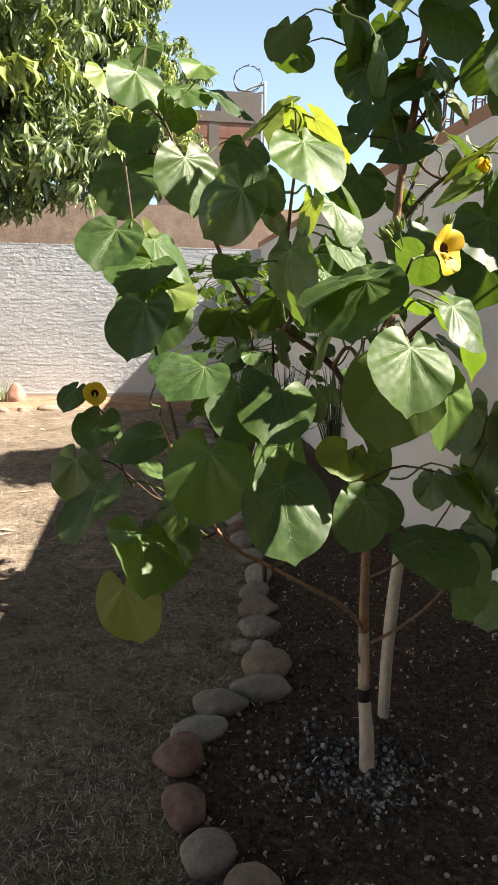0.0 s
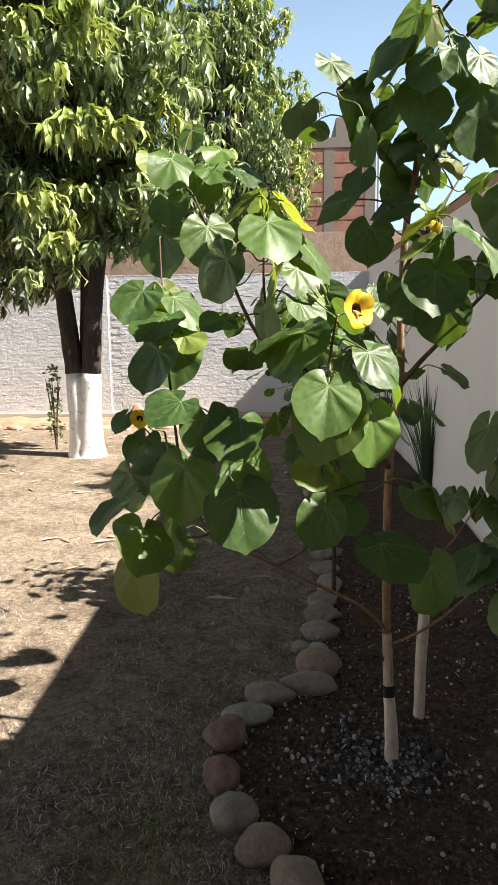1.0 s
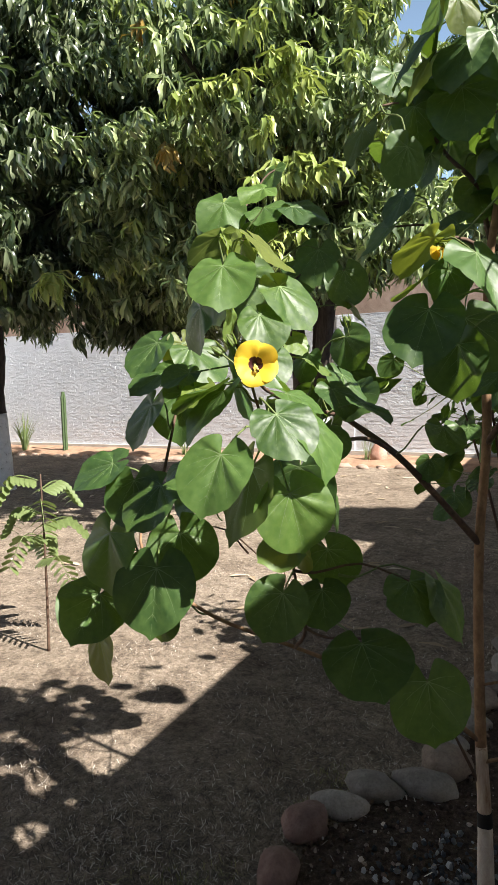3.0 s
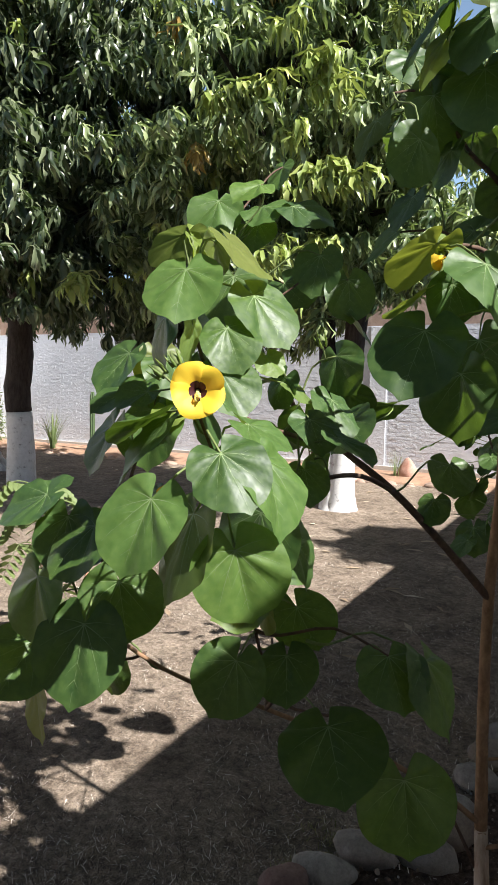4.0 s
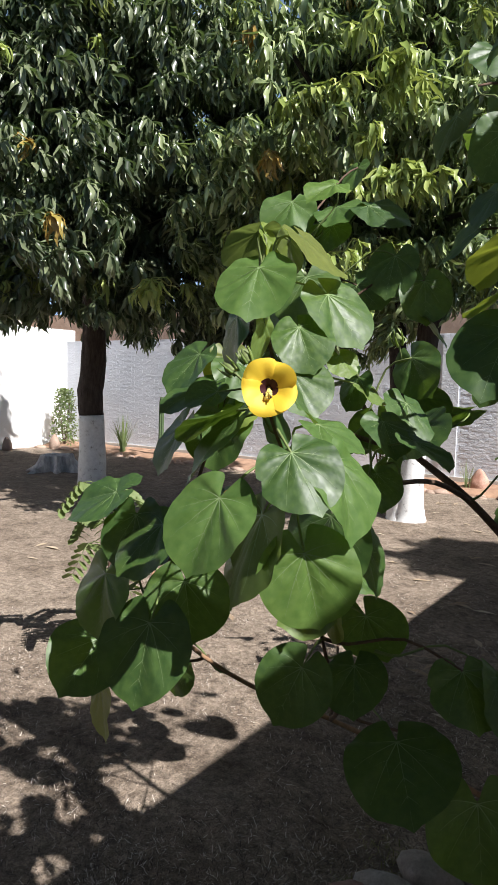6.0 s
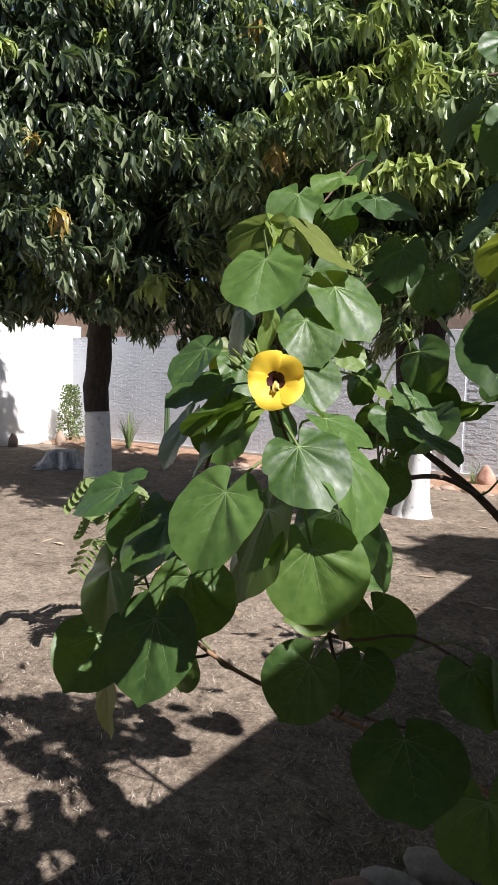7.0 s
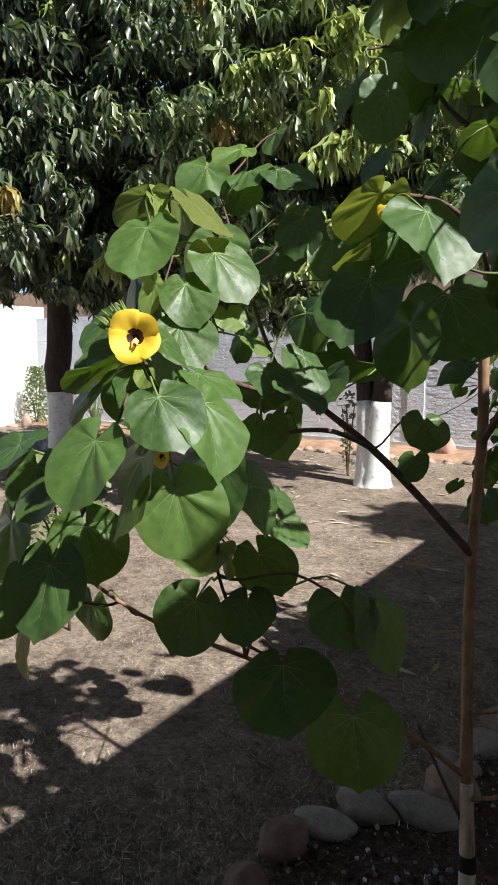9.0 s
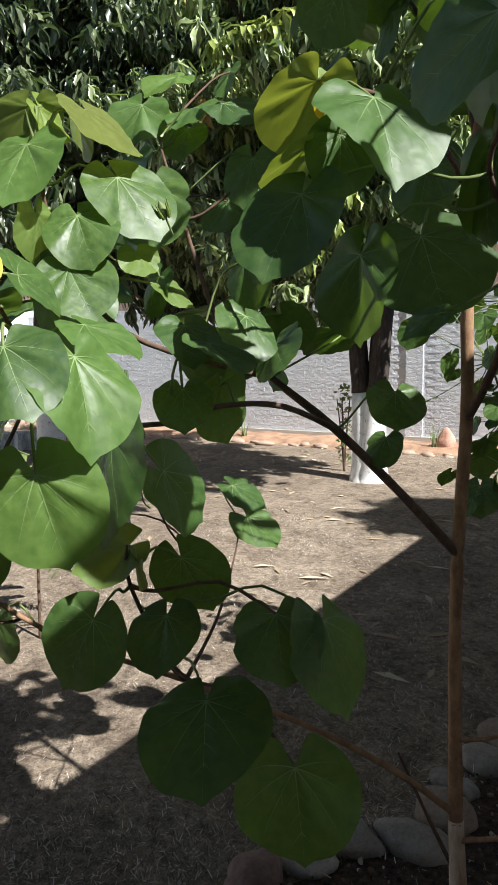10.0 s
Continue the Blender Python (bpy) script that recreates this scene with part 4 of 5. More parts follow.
def build_round_tree():
    for name, z0, z1, m, grow, label in (("painted_base", -0.03, 0.228, PALE_PAINT, 1.0, "pale painted foot of the trunk"), ("band", 0.225, 0.268, TAR, 1.06, "black band round the trunk"),
                                         ("scuffed_trunk", 0.264, 0.45, SCUFFED_BARK, 1.0, "tan bark scuffed with pale paint"),
                                         ("trunk", 0.448, 2.5, YOUNG_BARK, 0.995, "tan smooth young bark")):
        pts, rad = cut(TRUNK, TRUNK_R, z0, z1)
        part(name, mesh(name, *tube(pts, [r * grow for r in rad], 14, 0.035, 4), m, smooth=True), TREE, label)
    nodes = []

    def note(pts):
        for p, q in zip(pts, pts[1:]):
            for u in (0, 0.25, 0.5, 0.75, 1):
                nodes.append(Vector(p).lerp(Vector(q), u))

    note([p for p in TRUNK if p[2] > 0.6])
    for i, (pts, rad) in enumerate(BOUGHS):
        part("branch", mesh("branch", *tube(pts, [r * 0.8 for r in rad], 9, 0.06, i), TWIG if i not in (3, 7, 8) else YOUNG_BARK, smooth=True), TREE)
        note(pts)
    wood = len(nodes)
    kinds = [LEAF_GREEN, LEAF_YOUNG, LEAF_YELLOW, LEAF_DULL, LEAF_MID]
    shapes = [[leaf_mesh(20 * k + s, kinds[k]) for s in range(9 if k == 0 else 4)] for k in range(5)]
    todo = [(Vector(l[:3]), l) for group in LEAVES for l in group]
    todo.sort(key=lambda e: min((e[0] - n).length for n in nodes))
    rnd = random.Random(77)
    # the crown's thick back and top, beyond the leaves placed one by one
    for i in range(52):
        p = Vector(rnd.choice(nodes))
        while p.z < 1.3 or p.y < 1.4:
            p = Vector(rnd.choice(nodes))
        c = p + Vector((rnd.gauss(0, 0.09), abs(rnd.gauss(0.05, 0.09)), rnd.gauss(0.02, 0.06)))
        e = (pose(0, 0, 0, 0, 0, rnd.uniform(-100, 100)) @ pose(0, 0, 0, -rnd.uniform(10, 65), rnd.uniform(-25, 25), 0)).to_euler()
        todo.append((c, (*c, *[math.degrees(a) for a in e], rnd.uniform(0.075, 0.125), 0)))
    for i in range(14):                                   # a bough behind the trunk, added for its shadow on the ground
        c = Vector((rnd.uniform(0.45, 0.75), rnd.uniform(2.06, 2.34), rnd.uniform(1.7, 2.1)))
        e = (pose(0, 0, 0, 0, 0, rnd.uniform(-100, 100)) @ pose(0, 0, 0, -rnd.uniform(10, 65), rnd.uniform(-25, 25), 0)).to_euler()
        todo.append((c, (*c, *[math.degrees(a) for a in e], rnd.uniform(0.1, 0.135), 0)))
    # leaves above the view, added so that their shadow dapples the ground
    for i in range(34):
        c = Vector((rnd.uniform(0.75, 1.3), rnd.uniform(1.6, 2.1), rnd.uniform(2.3, 2.6)))
        e = (pose(0, 0, 0, 0, 0, rnd.uniform(-100, 100)) @ pose(0, 0, 0, -rnd.uniform(10, 65), rnd.uniform(-25, 25), 0)).to_euler()
        todo.append((c, (*c, *[math.degrees(a) for a in e], rnd.uniform(0.1, 0.14), 0)))
    # gaps in the crown, through which the sun reaches the ground at these spots
    gaps = ((-1.08, 1.6), (-1.07, 1.83), (-1.16, 1.82), (-1.05, 1.95), (-1.0, 2.0), (-1.15, 1.65), (-1.34, 2.16), (-1.1, 2.2))
    own = sum(len(group) for group in LEAVES)
    todo = todo[:own] + [e for e in todo[own:] if all(math.hypot(e[0].x - 0.986 * e[0].z - gx, e[0].y + 0.03 * e[0].z - gy) > 0.1 for gx, gy in gaps)]
    for at, (x, y, z, rx, ry, rz, size, kind) in todo:
        m = pose(x, y, z, rx, ry, rz)
        part("leaf", shapes[kind][rnd.randrange(len(shapes[kind]))], TREE, ("", "fresh pale green leaf", "yellowing leaf", "dull grey-green hanging leaf", "green leaf coloured brighter")[kind], m @ Matrix.Diagonal((size * 1.0, size, size, 1)))
        # stalk, from below the blade back to the nearest wood
        back = -(m.to_3x3() @ Vector((0, 1, 0)))
        cost = [(n - at).length + 0.6 * max(0, n.z - at.z) + 0.35 * max(0, 0.05 - (n - at).length) + (0.05 if k >= wood else 0) for k, n in enumerate(nodes)]
        best = nodes[cost.index(min(cost))]
        reach = (best - at).length
        mid = at + back * min(reach * 0.3, 0.035) + (best - at) * 0.35
        thick = 0.0019 if reach < 0.2 else 0.0025
        stalk = [at, mid, at.lerp(best, 0.8), best]
        part("leaf_stalk", mesh("leaf_stalk", *tube(stalk, [thick * 0.8, thick, thick * 1.1, thick * 1.5], 6, 0, 0, 3), PETIOLE if reach < 0.2 else TWIG, smooth=True), TREE)
        for u in (0.6, 0.85):
            nodes.append(at.lerp(best, u))


build_round_tree()


def second_sapling():
    """A smaller tree of the same kind, in the shade behind the first."""
    tree = thing("round_leaved_sapling", (0, 0, 0), "smaller shaded sapling with the same round leaves", "tree")
    stems = [([(0.1, 3.3, -0.03), (0.1, 3.28, 0.5), (0.12, 3.2, 1.0), (0.1, 3.1, 1.5)], [0.012, 0.01, 0.007, 0.003]), ([(0.1, 3.29, 0.3), (0.2, 3.2, 0.8), (0.3, 3.1, 1.2)], [0.008, 0.006, 0.003]),
             ([(0.1, 3.28, 0.5), (0.02, 3.18, 0.95), (-0.08, 3.1, 1.35)], [0.008, 0.006, 0.003]),
             ([(0.1, 3.29, 0.7), (0.02, 3.3, 1.2), (-0.04, 3.32, 1.58)], [0.008, 0.006, 0.003])]
    wood = []
    for i, (pts, rad) in enumerate(stems):
        part("branch", mesh("branch", *tube(pts, rad, 8, 0.05, i), TWIG, smooth=True), tree)
        wood += [Vector(p).lerp(Vector(q), u) for p, q in zip(pts[1:], pts[2:]) for u in (0, 0.5, 1)]
    rnd = random.Random(41)
    shapes = [leaf_mesh(300 + i, LEAF_GREEN) for i in range(5)]
    for i in range(165):
        c = Vector((rnd.gauss(0.1, 0.2), rnd.gauss(3.1, 0.16), rnd.uniform(0.85, 1.62))) if i < 62 else Vector((rnd.gauss(0.0, 0.17), rnd.gauss(3.28, 0.12), rnd.uniform(1.1, 1.62)))
        out = (c - Vector((0.1, 3.2, 1.1))).normalized()
        g = math.degrees(math.atan2(-out.x, out.y)) + rnd.uniform(-50, 50)
        size = rnd.uniform(0.08, 0.15) if i < 62 else rnd.uniform(0.05, 0.085)
        m = pose(*c, 0, 0, g) @ pose(0, 0, 0, -rnd.uniform(15, 70), rnd.uniform(-25, 25), 0)
        part("leaf", shapes[i % 5], tree, "", m @ Matrix.Diagonal((size, size, size, 1)))
        w = min(wood, key=lambda n: (n - c).length)
        part("leaf_stalk", mesh("leaf_stalk", *tube([c, c.lerp(w, 0.5) + Vector((0, 0, -0.01)), w], [0.0016, 0.002, 0.003], 5, 0, 0, 2), PETIOLE, smooth=True), tree)


second_sapling()


# ---- flowers ----
def petal_mesh(seed):
    """One fan-shaped petal of a funnel, a sector round +z that laps over its neighbours; it opens along +y."""
    rows, cols = 15, 13
    verts, faces, kinds = [], [], []
    for i in range(rows):
        u = i / (rows - 1)
        for j in range(cols):
            v = j / (cols - 1) * 2 - 1
            full = (1.0, 1.05, 0.97, 1.04, 1.0)[seed] * (1 - 0.05 * v * v - 0.2 * abs(v) ** 9 + 0.05 * v * u ** 3) + 0.03 * math.sin(v * 5 + seed * 1.9) * u
            r = 0.07 + 0.93 * u * full
            deep = 0.78 * (u * full) ** 0.66 - 0.16 * u ** 4
            fold = 0.012 * math.sin(v * 8 + seed) * u * u - 0.02 * abs(math.sin(v * 4.7)) * u + 0.12 * math.sin(v * 3.2 + seed * 1.3) * u ** 4
            turn = v * radians(52 + 5 * u) + 0.06 * u
            verts.append((r * math.sin(turn), r * math.cos(turn), deep + fold + 0.022 * v * (0.3 + u)))
    for i in range(rows - 1):
        for j in range(cols - 1):
            k = i * cols + j
            faces.append((k, k + 1, k + cols + 1, k + cols))
            kinds.append(1 if i < 4 else 0)
    return mesh("petal", verts, faces, [PETAL, MAROON], kinds, True)


PETALS = [petal_mesh(s) for s in range(5)]
COLUMN = Pile()
COLUMN.add(*tube([(0, 0, 0), (0, 0, 0.25), (0.02, 0.03, 0.55), (0.03, 0.05, 0.66)], [0.07, 0.065, 0.055, 0.02], 8, 0, 0, 4), 0)
COLUMN.add(*tube([(0.03, 0.05, 0.62), (0.05, 0.06, 0.78)], [0.03, 0.035], 8), 1)
_r = random.Random(5)
for _i in range(60):
    _g, _z = _r.uniform(0, 6.28), _r.uniform(0.28, 0.68)
    _v, _f = box(-0.027, 0.027, -0.027, 0.027, -0.027, 0.027)
    COLUMN.add([(a + 0.085 * math.cos(_g), b + 0.085 * math.sin(_g), c + _z) for a, b, c in _v], _f)
COLUMN = COLUMN.mesh("stamen_column", [STAMEN, MAROON])


def flower(at, way, size, label, openness=1.0, petals=5):
    f = thing("yellow_flower", at, label, "flower", "flowers of the young tree")
    turn = Vector((0, 0, 1)).rotation_difference(Vector(way).normalized()).to_matrix().to_4x4()
    f.matrix_basis = Matrix.Translation(at) @ turn @ Matrix.Diagonal((size, size, size, 1))
    for i in range(petals):
        part("petal", PETALS[i], f, "", pose(0, 0, 0, 0, 0, 72 * i + 12) @ Matrix.Rotation((1 - openness) * 0.9, 4, "X"))
    part("stamen_column", COLUMN, f, "pale yellow stamen column", turn.inverted() @ Matrix.Rotation(radians(28), 4, Vector(way).cross((0, 0, 1))) .inverted() @ turn)
    v, fc = tube([(0, 0, 0.03), (0.02, 0, -0.15), (0.05, -0.05, -0.45)], [0.16, 0.13, 0.035], 10)
    part("calyx", mesh("calyx", v, fc, PETIOLE, smooth=True), f, "pale green calyx")
    return f


flower((0.301, 1.012, 1.469), (0.567, -0.62, 0.06), 0.0335, "open yellow flower with a dark maroon throat")
flower((-0.33, 1.6, 1.187), (0.25, -0.95, 0.05), 0.027, "small open yellow flower with a dark throat")
flower((0.466, 1.363, 1.665), (-0.2, -0.5, -0.55), 0.022, "half-closed hanging yellow flower", 0.25, 4)


def bud(at, way, size):
    b = thing("flower_bud", at, "pale green pointed flower bud on its stalk", "bud", "buds of the young tree")
    b.matrix_basis = Matrix.Translation(at) @ Vector((0, 0, 1)).rotation_difference(Vector(way).normalized()).to_matrix().to_4x4() @ Matrix.Diagonal((size, size, size, 1))
    part("bud", mesh("bud", *tube([(0, 0, -1.2), (0, 0, -0.1), (0, 0, 0.1), (0, 0, 0.5), (0, 0, 1.0)], [0.06, 0.07, 0.3, 0.33, 0.04], 9), PETIOLE, smooth=True), b)
    for i in range(5):
        g = i * 1.257
        o = Vector((math.cos(g), math.sin(g), 0))
        part("sepal", mesh("sepal", *tube([o * 0.3, o * 0.42 + Vector((0, 0, 0.4)), o * 0.5 + Vector((0, 0, 1.0))], [0.1, 0.09, 0.02], 5), LEAF_YOUNG, smooth=True), b)


bud((0.235, 1.02, 1.487), (-0.6, -0.2, 0.5), 0.022)
bud((0.25, 1.03, 1.5), (-0.3, -0.3, 0.8), 0.02)
bud((0.36, 1.2, 1.53), (0.1, -0.5, 0.7), 0.018)


# ---- stakes in the bed ----
def stake(pts, radii, label):
    s = thing("stake", pts[0], label, "stake", "stakes in the planting bed")
    o = Vector(pts[0])
    part("pole", mesh("pole", *tube([Vector(p) - o for p in pts], radii, 10, 0.05, 3), PALE_PAINT, smooth=True), s)


stake([(0.503, 2.15, -0.05), (0.505, 2.148, 0.3), (0.524, 2.14, 0.63)], [0.02, 0.021, 0.02], "whitewashed wooden stake pushed in the soil")
stake([(0.0, 5.75, -0.05), (0.02, 5.78, 0.12), (0.08, 5.85, 0.36)], [0.022, 0.02, 0.02], "short pale leaning wooden stake")


# ---- edging stones ----
def edging():
    spec = [  # x, y, radius, squash x y z, turn, kind
        (0.057, 1.395, 0.082, 0.95, 0.75, 0.6, 10, 3), (-0.05, 1.505, 0.074, 0.95, 0.85, 0.75, 30, 0), (-0.13, 1.685, 0.076, 0.75, 1.15, 0.6, 20, 1),
        (-0.168, 1.9, 0.085, 1.0, 0.95, 0.6, 60, 1), (-0.122, 2.03, 0.085, 1.15, 0.6, 0.5, 25, 2), (-0.062, 2.18, 0.09, 1.1, 0.65, 0.55, 15, 0),
        (0.08, 2.285, 0.092, 1.2, 0.72, 0.55, 8, 0), (0.105, 2.43, 0.085, 1.1, 0.8, 0.8, 0, 3), (0.085, 2.60, 0.06, 0.75, 0.6, 0.6, 0, 2), (0.01, 2.62, 0.06, 0.85, 0.6, 0.5, 0, 0)]
    spec2 = [(0.07, 2.78, 0.085, 1.1, 0.8, 0.55, 0, 0), (0.07, 2.97, 0.085, 1.05, 0.8, 0.6, 20, 3), (0.05, 3.16, 0.08, 1.0, 0.75, 0.6, 40, 0), (0.07, 3.35, 0.075, 0.9, 0.8, 0.9, 0, 2),
             (0.02, 3.62, 0.08, 1.1, 0.8, 0.6, 0, 0), (0.165, 1.3, 0.08, 1.0, 0.75, 0.65, -30, 3), (0.42, 1.17, 0.1, 1.1, 0.8, 0.6, -20, 3), (0.66, 1.06, 0.1, 1.0, 0.8, 0.6, -10, 1)]
    for i, (x, y, r, a, b, c, g, k) in enumerate(spec + spec2):
        s = thing("edging_stone", (x, y, r * c * 0.55), ("rounded grey stone edging the bed", "reddish rounded stone edging the bed", "pale rounded stone edging the bed", "brown-grey rounded stone edging the bed")[k],
                  "stone", "edging stones of the bed", data=mesh("edging_stone", *blob(r, (a, b, c), i + 3, 3, 0.3), RIVER_STONES[k], smooth=True))
        s.rotation_euler = (0, 0, radians(g))
    rnd = random.Random(31)
    shapes = [mesh("far_stone", *blob(0.1, (1.1, 0.8, 0.6), 40 + i, 2, 0.3), RIVER_STONES[i % 4], smooth=True) for i in range(6)]
    for i in range(24):                                   # the bed's far edge
        u = i / 23
        s = thing("edging_stone", (0.0 - 0.72 * u, 3.9 + 4.7 * u, 0.03), "rounded stone of the shaded edging", "stone", "edging stones of the bed", data=shapes[i % 6])
        s.rotation_euler = (0, 0, rnd.uniform(0, 6.28))
    tan = [mesh("wall_stone", *blob(0.09, (1.3, 0.8, 0.7), 60 + i, 2, 0.35), TAN_BRICK, smooth=True) for i in range(5)]
    for i in range(64):                                   # edging of the strip before the brick wall
        p = -10.7 + 0.16 * i + rnd.uniform(-0.09, 0.09)
        s = thing("edging_stone", yard(p, 9.47 + rnd.uniform(-0.09, 0.09), rnd.uniform(-0.015, 0.02)), "small dusty tan stone edging the wall bed", "stone", "edging stones of the wall bed", data=tan[i % 5])
        s.rotation_euler = (rnd.uniform(-0.2, 0.2), 0, TURNED + rnd.uniform(-0.5, 0.5))
        size = rnd.uniform(0.45, 1.15)
        s.scale = (size * rnd.uniform(0.9, 1.6), size, size * rnd.uniform(0.6, 1.0))


edging()


def wedge_rock(at, size, label, m, seed):
    v, f = blob(1.0, (0.62, 0.5, 1.0), seed, 3, 0.25)
    v = [Vector((q.x * (1.15 - 0.45 * q.z), q.y * (1.15 - 0.45 * q.z), q.z + 0.75)) * size for q in v]
    thing("boulder", at, label, "rock", data=mesh("boulder", v, f, m, smooth=True))


wedge_rock((-3.35, 9.47, 0), 0.19, "upright reddish wedge-shaped rock by the brick wall", stone("rust_rock", (0.3, 0.13, 0.08), (0.62, 0.42, 0.34), 3), 3)
wedge_rock(yard(-10.35, 9.45), 0.17, "tan rounded rock by the white wall", TAN_BRICK, 8)
wedge_rock(yard(-10.75, 8.6), 0.15, "tan rock lying by the white wall", TAN_BRICK, 9)


# ---- tree stump ----
def stump(at):
    s = thing("tree_stump", at, "low weathered grey tree stump with fluted spreading roots", "stump")
    rnd = random.Random(2)
    flutes = [(k * 0.7 + rnd.uniform(-0.15, 0.15), rnd.uniform(0.4, 1.0)) for k in range(9)]
    verts, faces, around = [], [], 56
    for z, r, flare in ((-0.04, 0.4, 0.42), (0.03, 0.32, 0.3), (0.09, 0.27, 0.2), (0.16, 0.24, 0.13), (0.235, 0.225, 0.1), (0.25, 0.21, 0.09), (0.24, 0.0, 0.0)):
        for i in range(around):
            g = 2 * math.pi * i / around
            lobe = sum(w * math.exp(-(((g - a + math.pi) % (2 * math.pi) - math.pi) / 0.15) ** 2) for a, w in flutes)
            k = r + flare * (lobe - 0.25) + rnd.uniform(-0.006, 0.006) * (r > 0)
            verts.append((k * math.cos(g), k * math.sin(g), z + rnd.uniform(-0.006, 0.006) * (z > 0)))
    for row in range(6):
        for i in range(around):
            j = (i + 1) % around
            faces.append((row * around + i, row * around + j, (row + 1) * around + j, (row + 1) * around + i))
    part("stump", mesh("stump", verts, faces, bark("weathered_stump", (0.26, 0.25, 0.245), (0.74, 0.73, 0.72), (1, 1, 0.3), 14, 0.012)), s)


stump((-8.81, 6.1, 0))


# ---- small plants ----
def strap_clump(at, count, length, spread, label, m=None, width=0.014, seed=1):
    rnd = random.Random(seed)
    pl = thing("strap_plant", at, label, "plant")
    pile = Pile()
    for i in range(count):
        g, lean, le = rnd.uniform(0, 6.28), rnd.uniform(0.05, spread), length * rnd.uniform(0.6, 1.1)
        o = Vector((math.cos(g), math.sin(g), 0))
        s = Vector((-o.y, o.x, 0))
        pos, verts = o * rnd.uniform(0, 0.06), []
        for k in range(6):
            u = k / 5
            w = width * (1 - u) ** 0.6 + 0.001
            verts += [pos - s * w * 0.5, pos + s * w * 0.5]
            bend = lean * (0.4 + 1.3 * u)
            pos = pos + (o * math.sin(bend) + Vector((0, 0, math.cos(bend)))) * le / 5
        pile.add([tuple(v) for v in verts], [(2 * k, 2 * k + 1, 2 * k + 3, 2 * k + 2) for k in range(5)])
    tagged(part("foliage", pile.mesh("foliage", [m or BLADE], True), pl), kind="stuff")


strap_clump((0.72, 5.9, 0), 70, 1.0, 0.55, "dark spiky clump of long strap leaves in the shaded bed", seed=3, width=0.02)
strap_clump((0.35, 7.4, 0), 40, 0.9, 0.5, "dark grassy clump by the plaster wall", seed=4, width=0.018)
strap_clump((-0.3, 8.9, 0.03), 30, 0.75, 0.4, "thin upright reedy clump by the wall's corner", seed=5)
strap_clump(yard(-8.65, 9.7, 0.05), 46, 0.75, 0.75, "spiky grey-green rosette in the wall bed", SMALL_LEAF, 0.022, 6)
strap_clump(yard(-5.1, 9.7, 0.05), 14, 0.3, 0.6, "small spiky seedling in the wall bed", SMALL_LEAF, 0.016, 7)
strap_clump(yard(-2.0, 9.8, 0.05), 16, 0.5, 0.4, "thin dry grass tuft by the rock", SMALL_LEAF, 0.01, 8)
strap_clump(yard(-10.8, 7.2, 0.02), 30, 0.5, 0.8, "grey grass tuft by the white wall", SMALL_LEAF, 0.014, 9)


def bush(at, wide, high, count, label, seed):
    rnd = random.Random(seed)
    b = thing("bush", at, label, "bush")
    for i in range(5):
        g = i * 1.26
        part("stem", mesh("stem", *tube([(0, 0, -0.03), (0.1 * wide * math.cos(g), 0.1 * wide * math.sin(g), high * 0.4), (0.28 * wide * math.cos(g), 0.28 * wide * math.sin(g), high * 0.9)], [0.012, 0.009, 0.004], 6), TWIG), b)
    pile = Pile()
    for i in range(count):
        z = rnd.random() ** 0.8
        r = wide * 0.5 * math.sqrt(rnd.random()) * (1 - 0.5 * z) * (0.8 + 0.4 * noise.noise((z * 4, i * 0.01, seed)))
        g = rnd.uniform(0, 6.28)
        c = Vector((r * math.cos(g), r * math.sin(g), 0.06 + z * high))
        d = Vector((rnd.uniform(-1, 1), rnd.uniform(-1, 1), rnd.uniform(-0.3, 1))).normalized() * rnd.uniform(0.04, 0.075)
        s = d.orthogonal().normalized() * d.length * 0.3
        pile.add([c - s * 0.2, c + d * 0.5 - s, c + d, c + d * 0.5 + s], [(0, 1, 2, 3)])
    tagged(part("foliage", pile.mesh("foliage", [SMALL_LEAF]), b), kind="stuff")


bush(yard(-10.4, 9.75), 0.8, 1.15, 1400, "upright pale green shrub beside the wall's corner", 1)
bush((-3.6, 7.35, 0), 0.3, 0.95, 160, "thin weedy shrub beside the whitewashed mango trunk", 2)
bush((-4.05, 8.9, 0.05), 0.22, 0.55, 110, "thin dry weed in the wall bed", 3)


def cactus(at, high):
    c = thing("column_cactus", at, "tall thin green column cactus by the brick wall", "cactus")
    v, f = [], []
    n, rows = 14, 10
    for i in range(rows + 1):
        u = i / rows
        for j in range(n):
            r = (0.05 if j % 2 else 0.036) * (1 if u < 0.95 else 0.6)
            v.append((r * math.cos(6.283 * j / n) + 0.02 * u, r * math.sin(6.283 * j / n), -0.05 + high * u))
    for i in range(rows):
        for j in range(n):
            f.append((i * n + j, i * n + (j + 1) % n, (i + 1) * n + (j + 1) % n, (i + 1) * n + j))
    f.append(tuple(range(rows * n, rows * n + n)))
    part("column", mesh("column", v, f, CACTUS), c)


cactus(yard(-7.7, 9.75), 1.2)


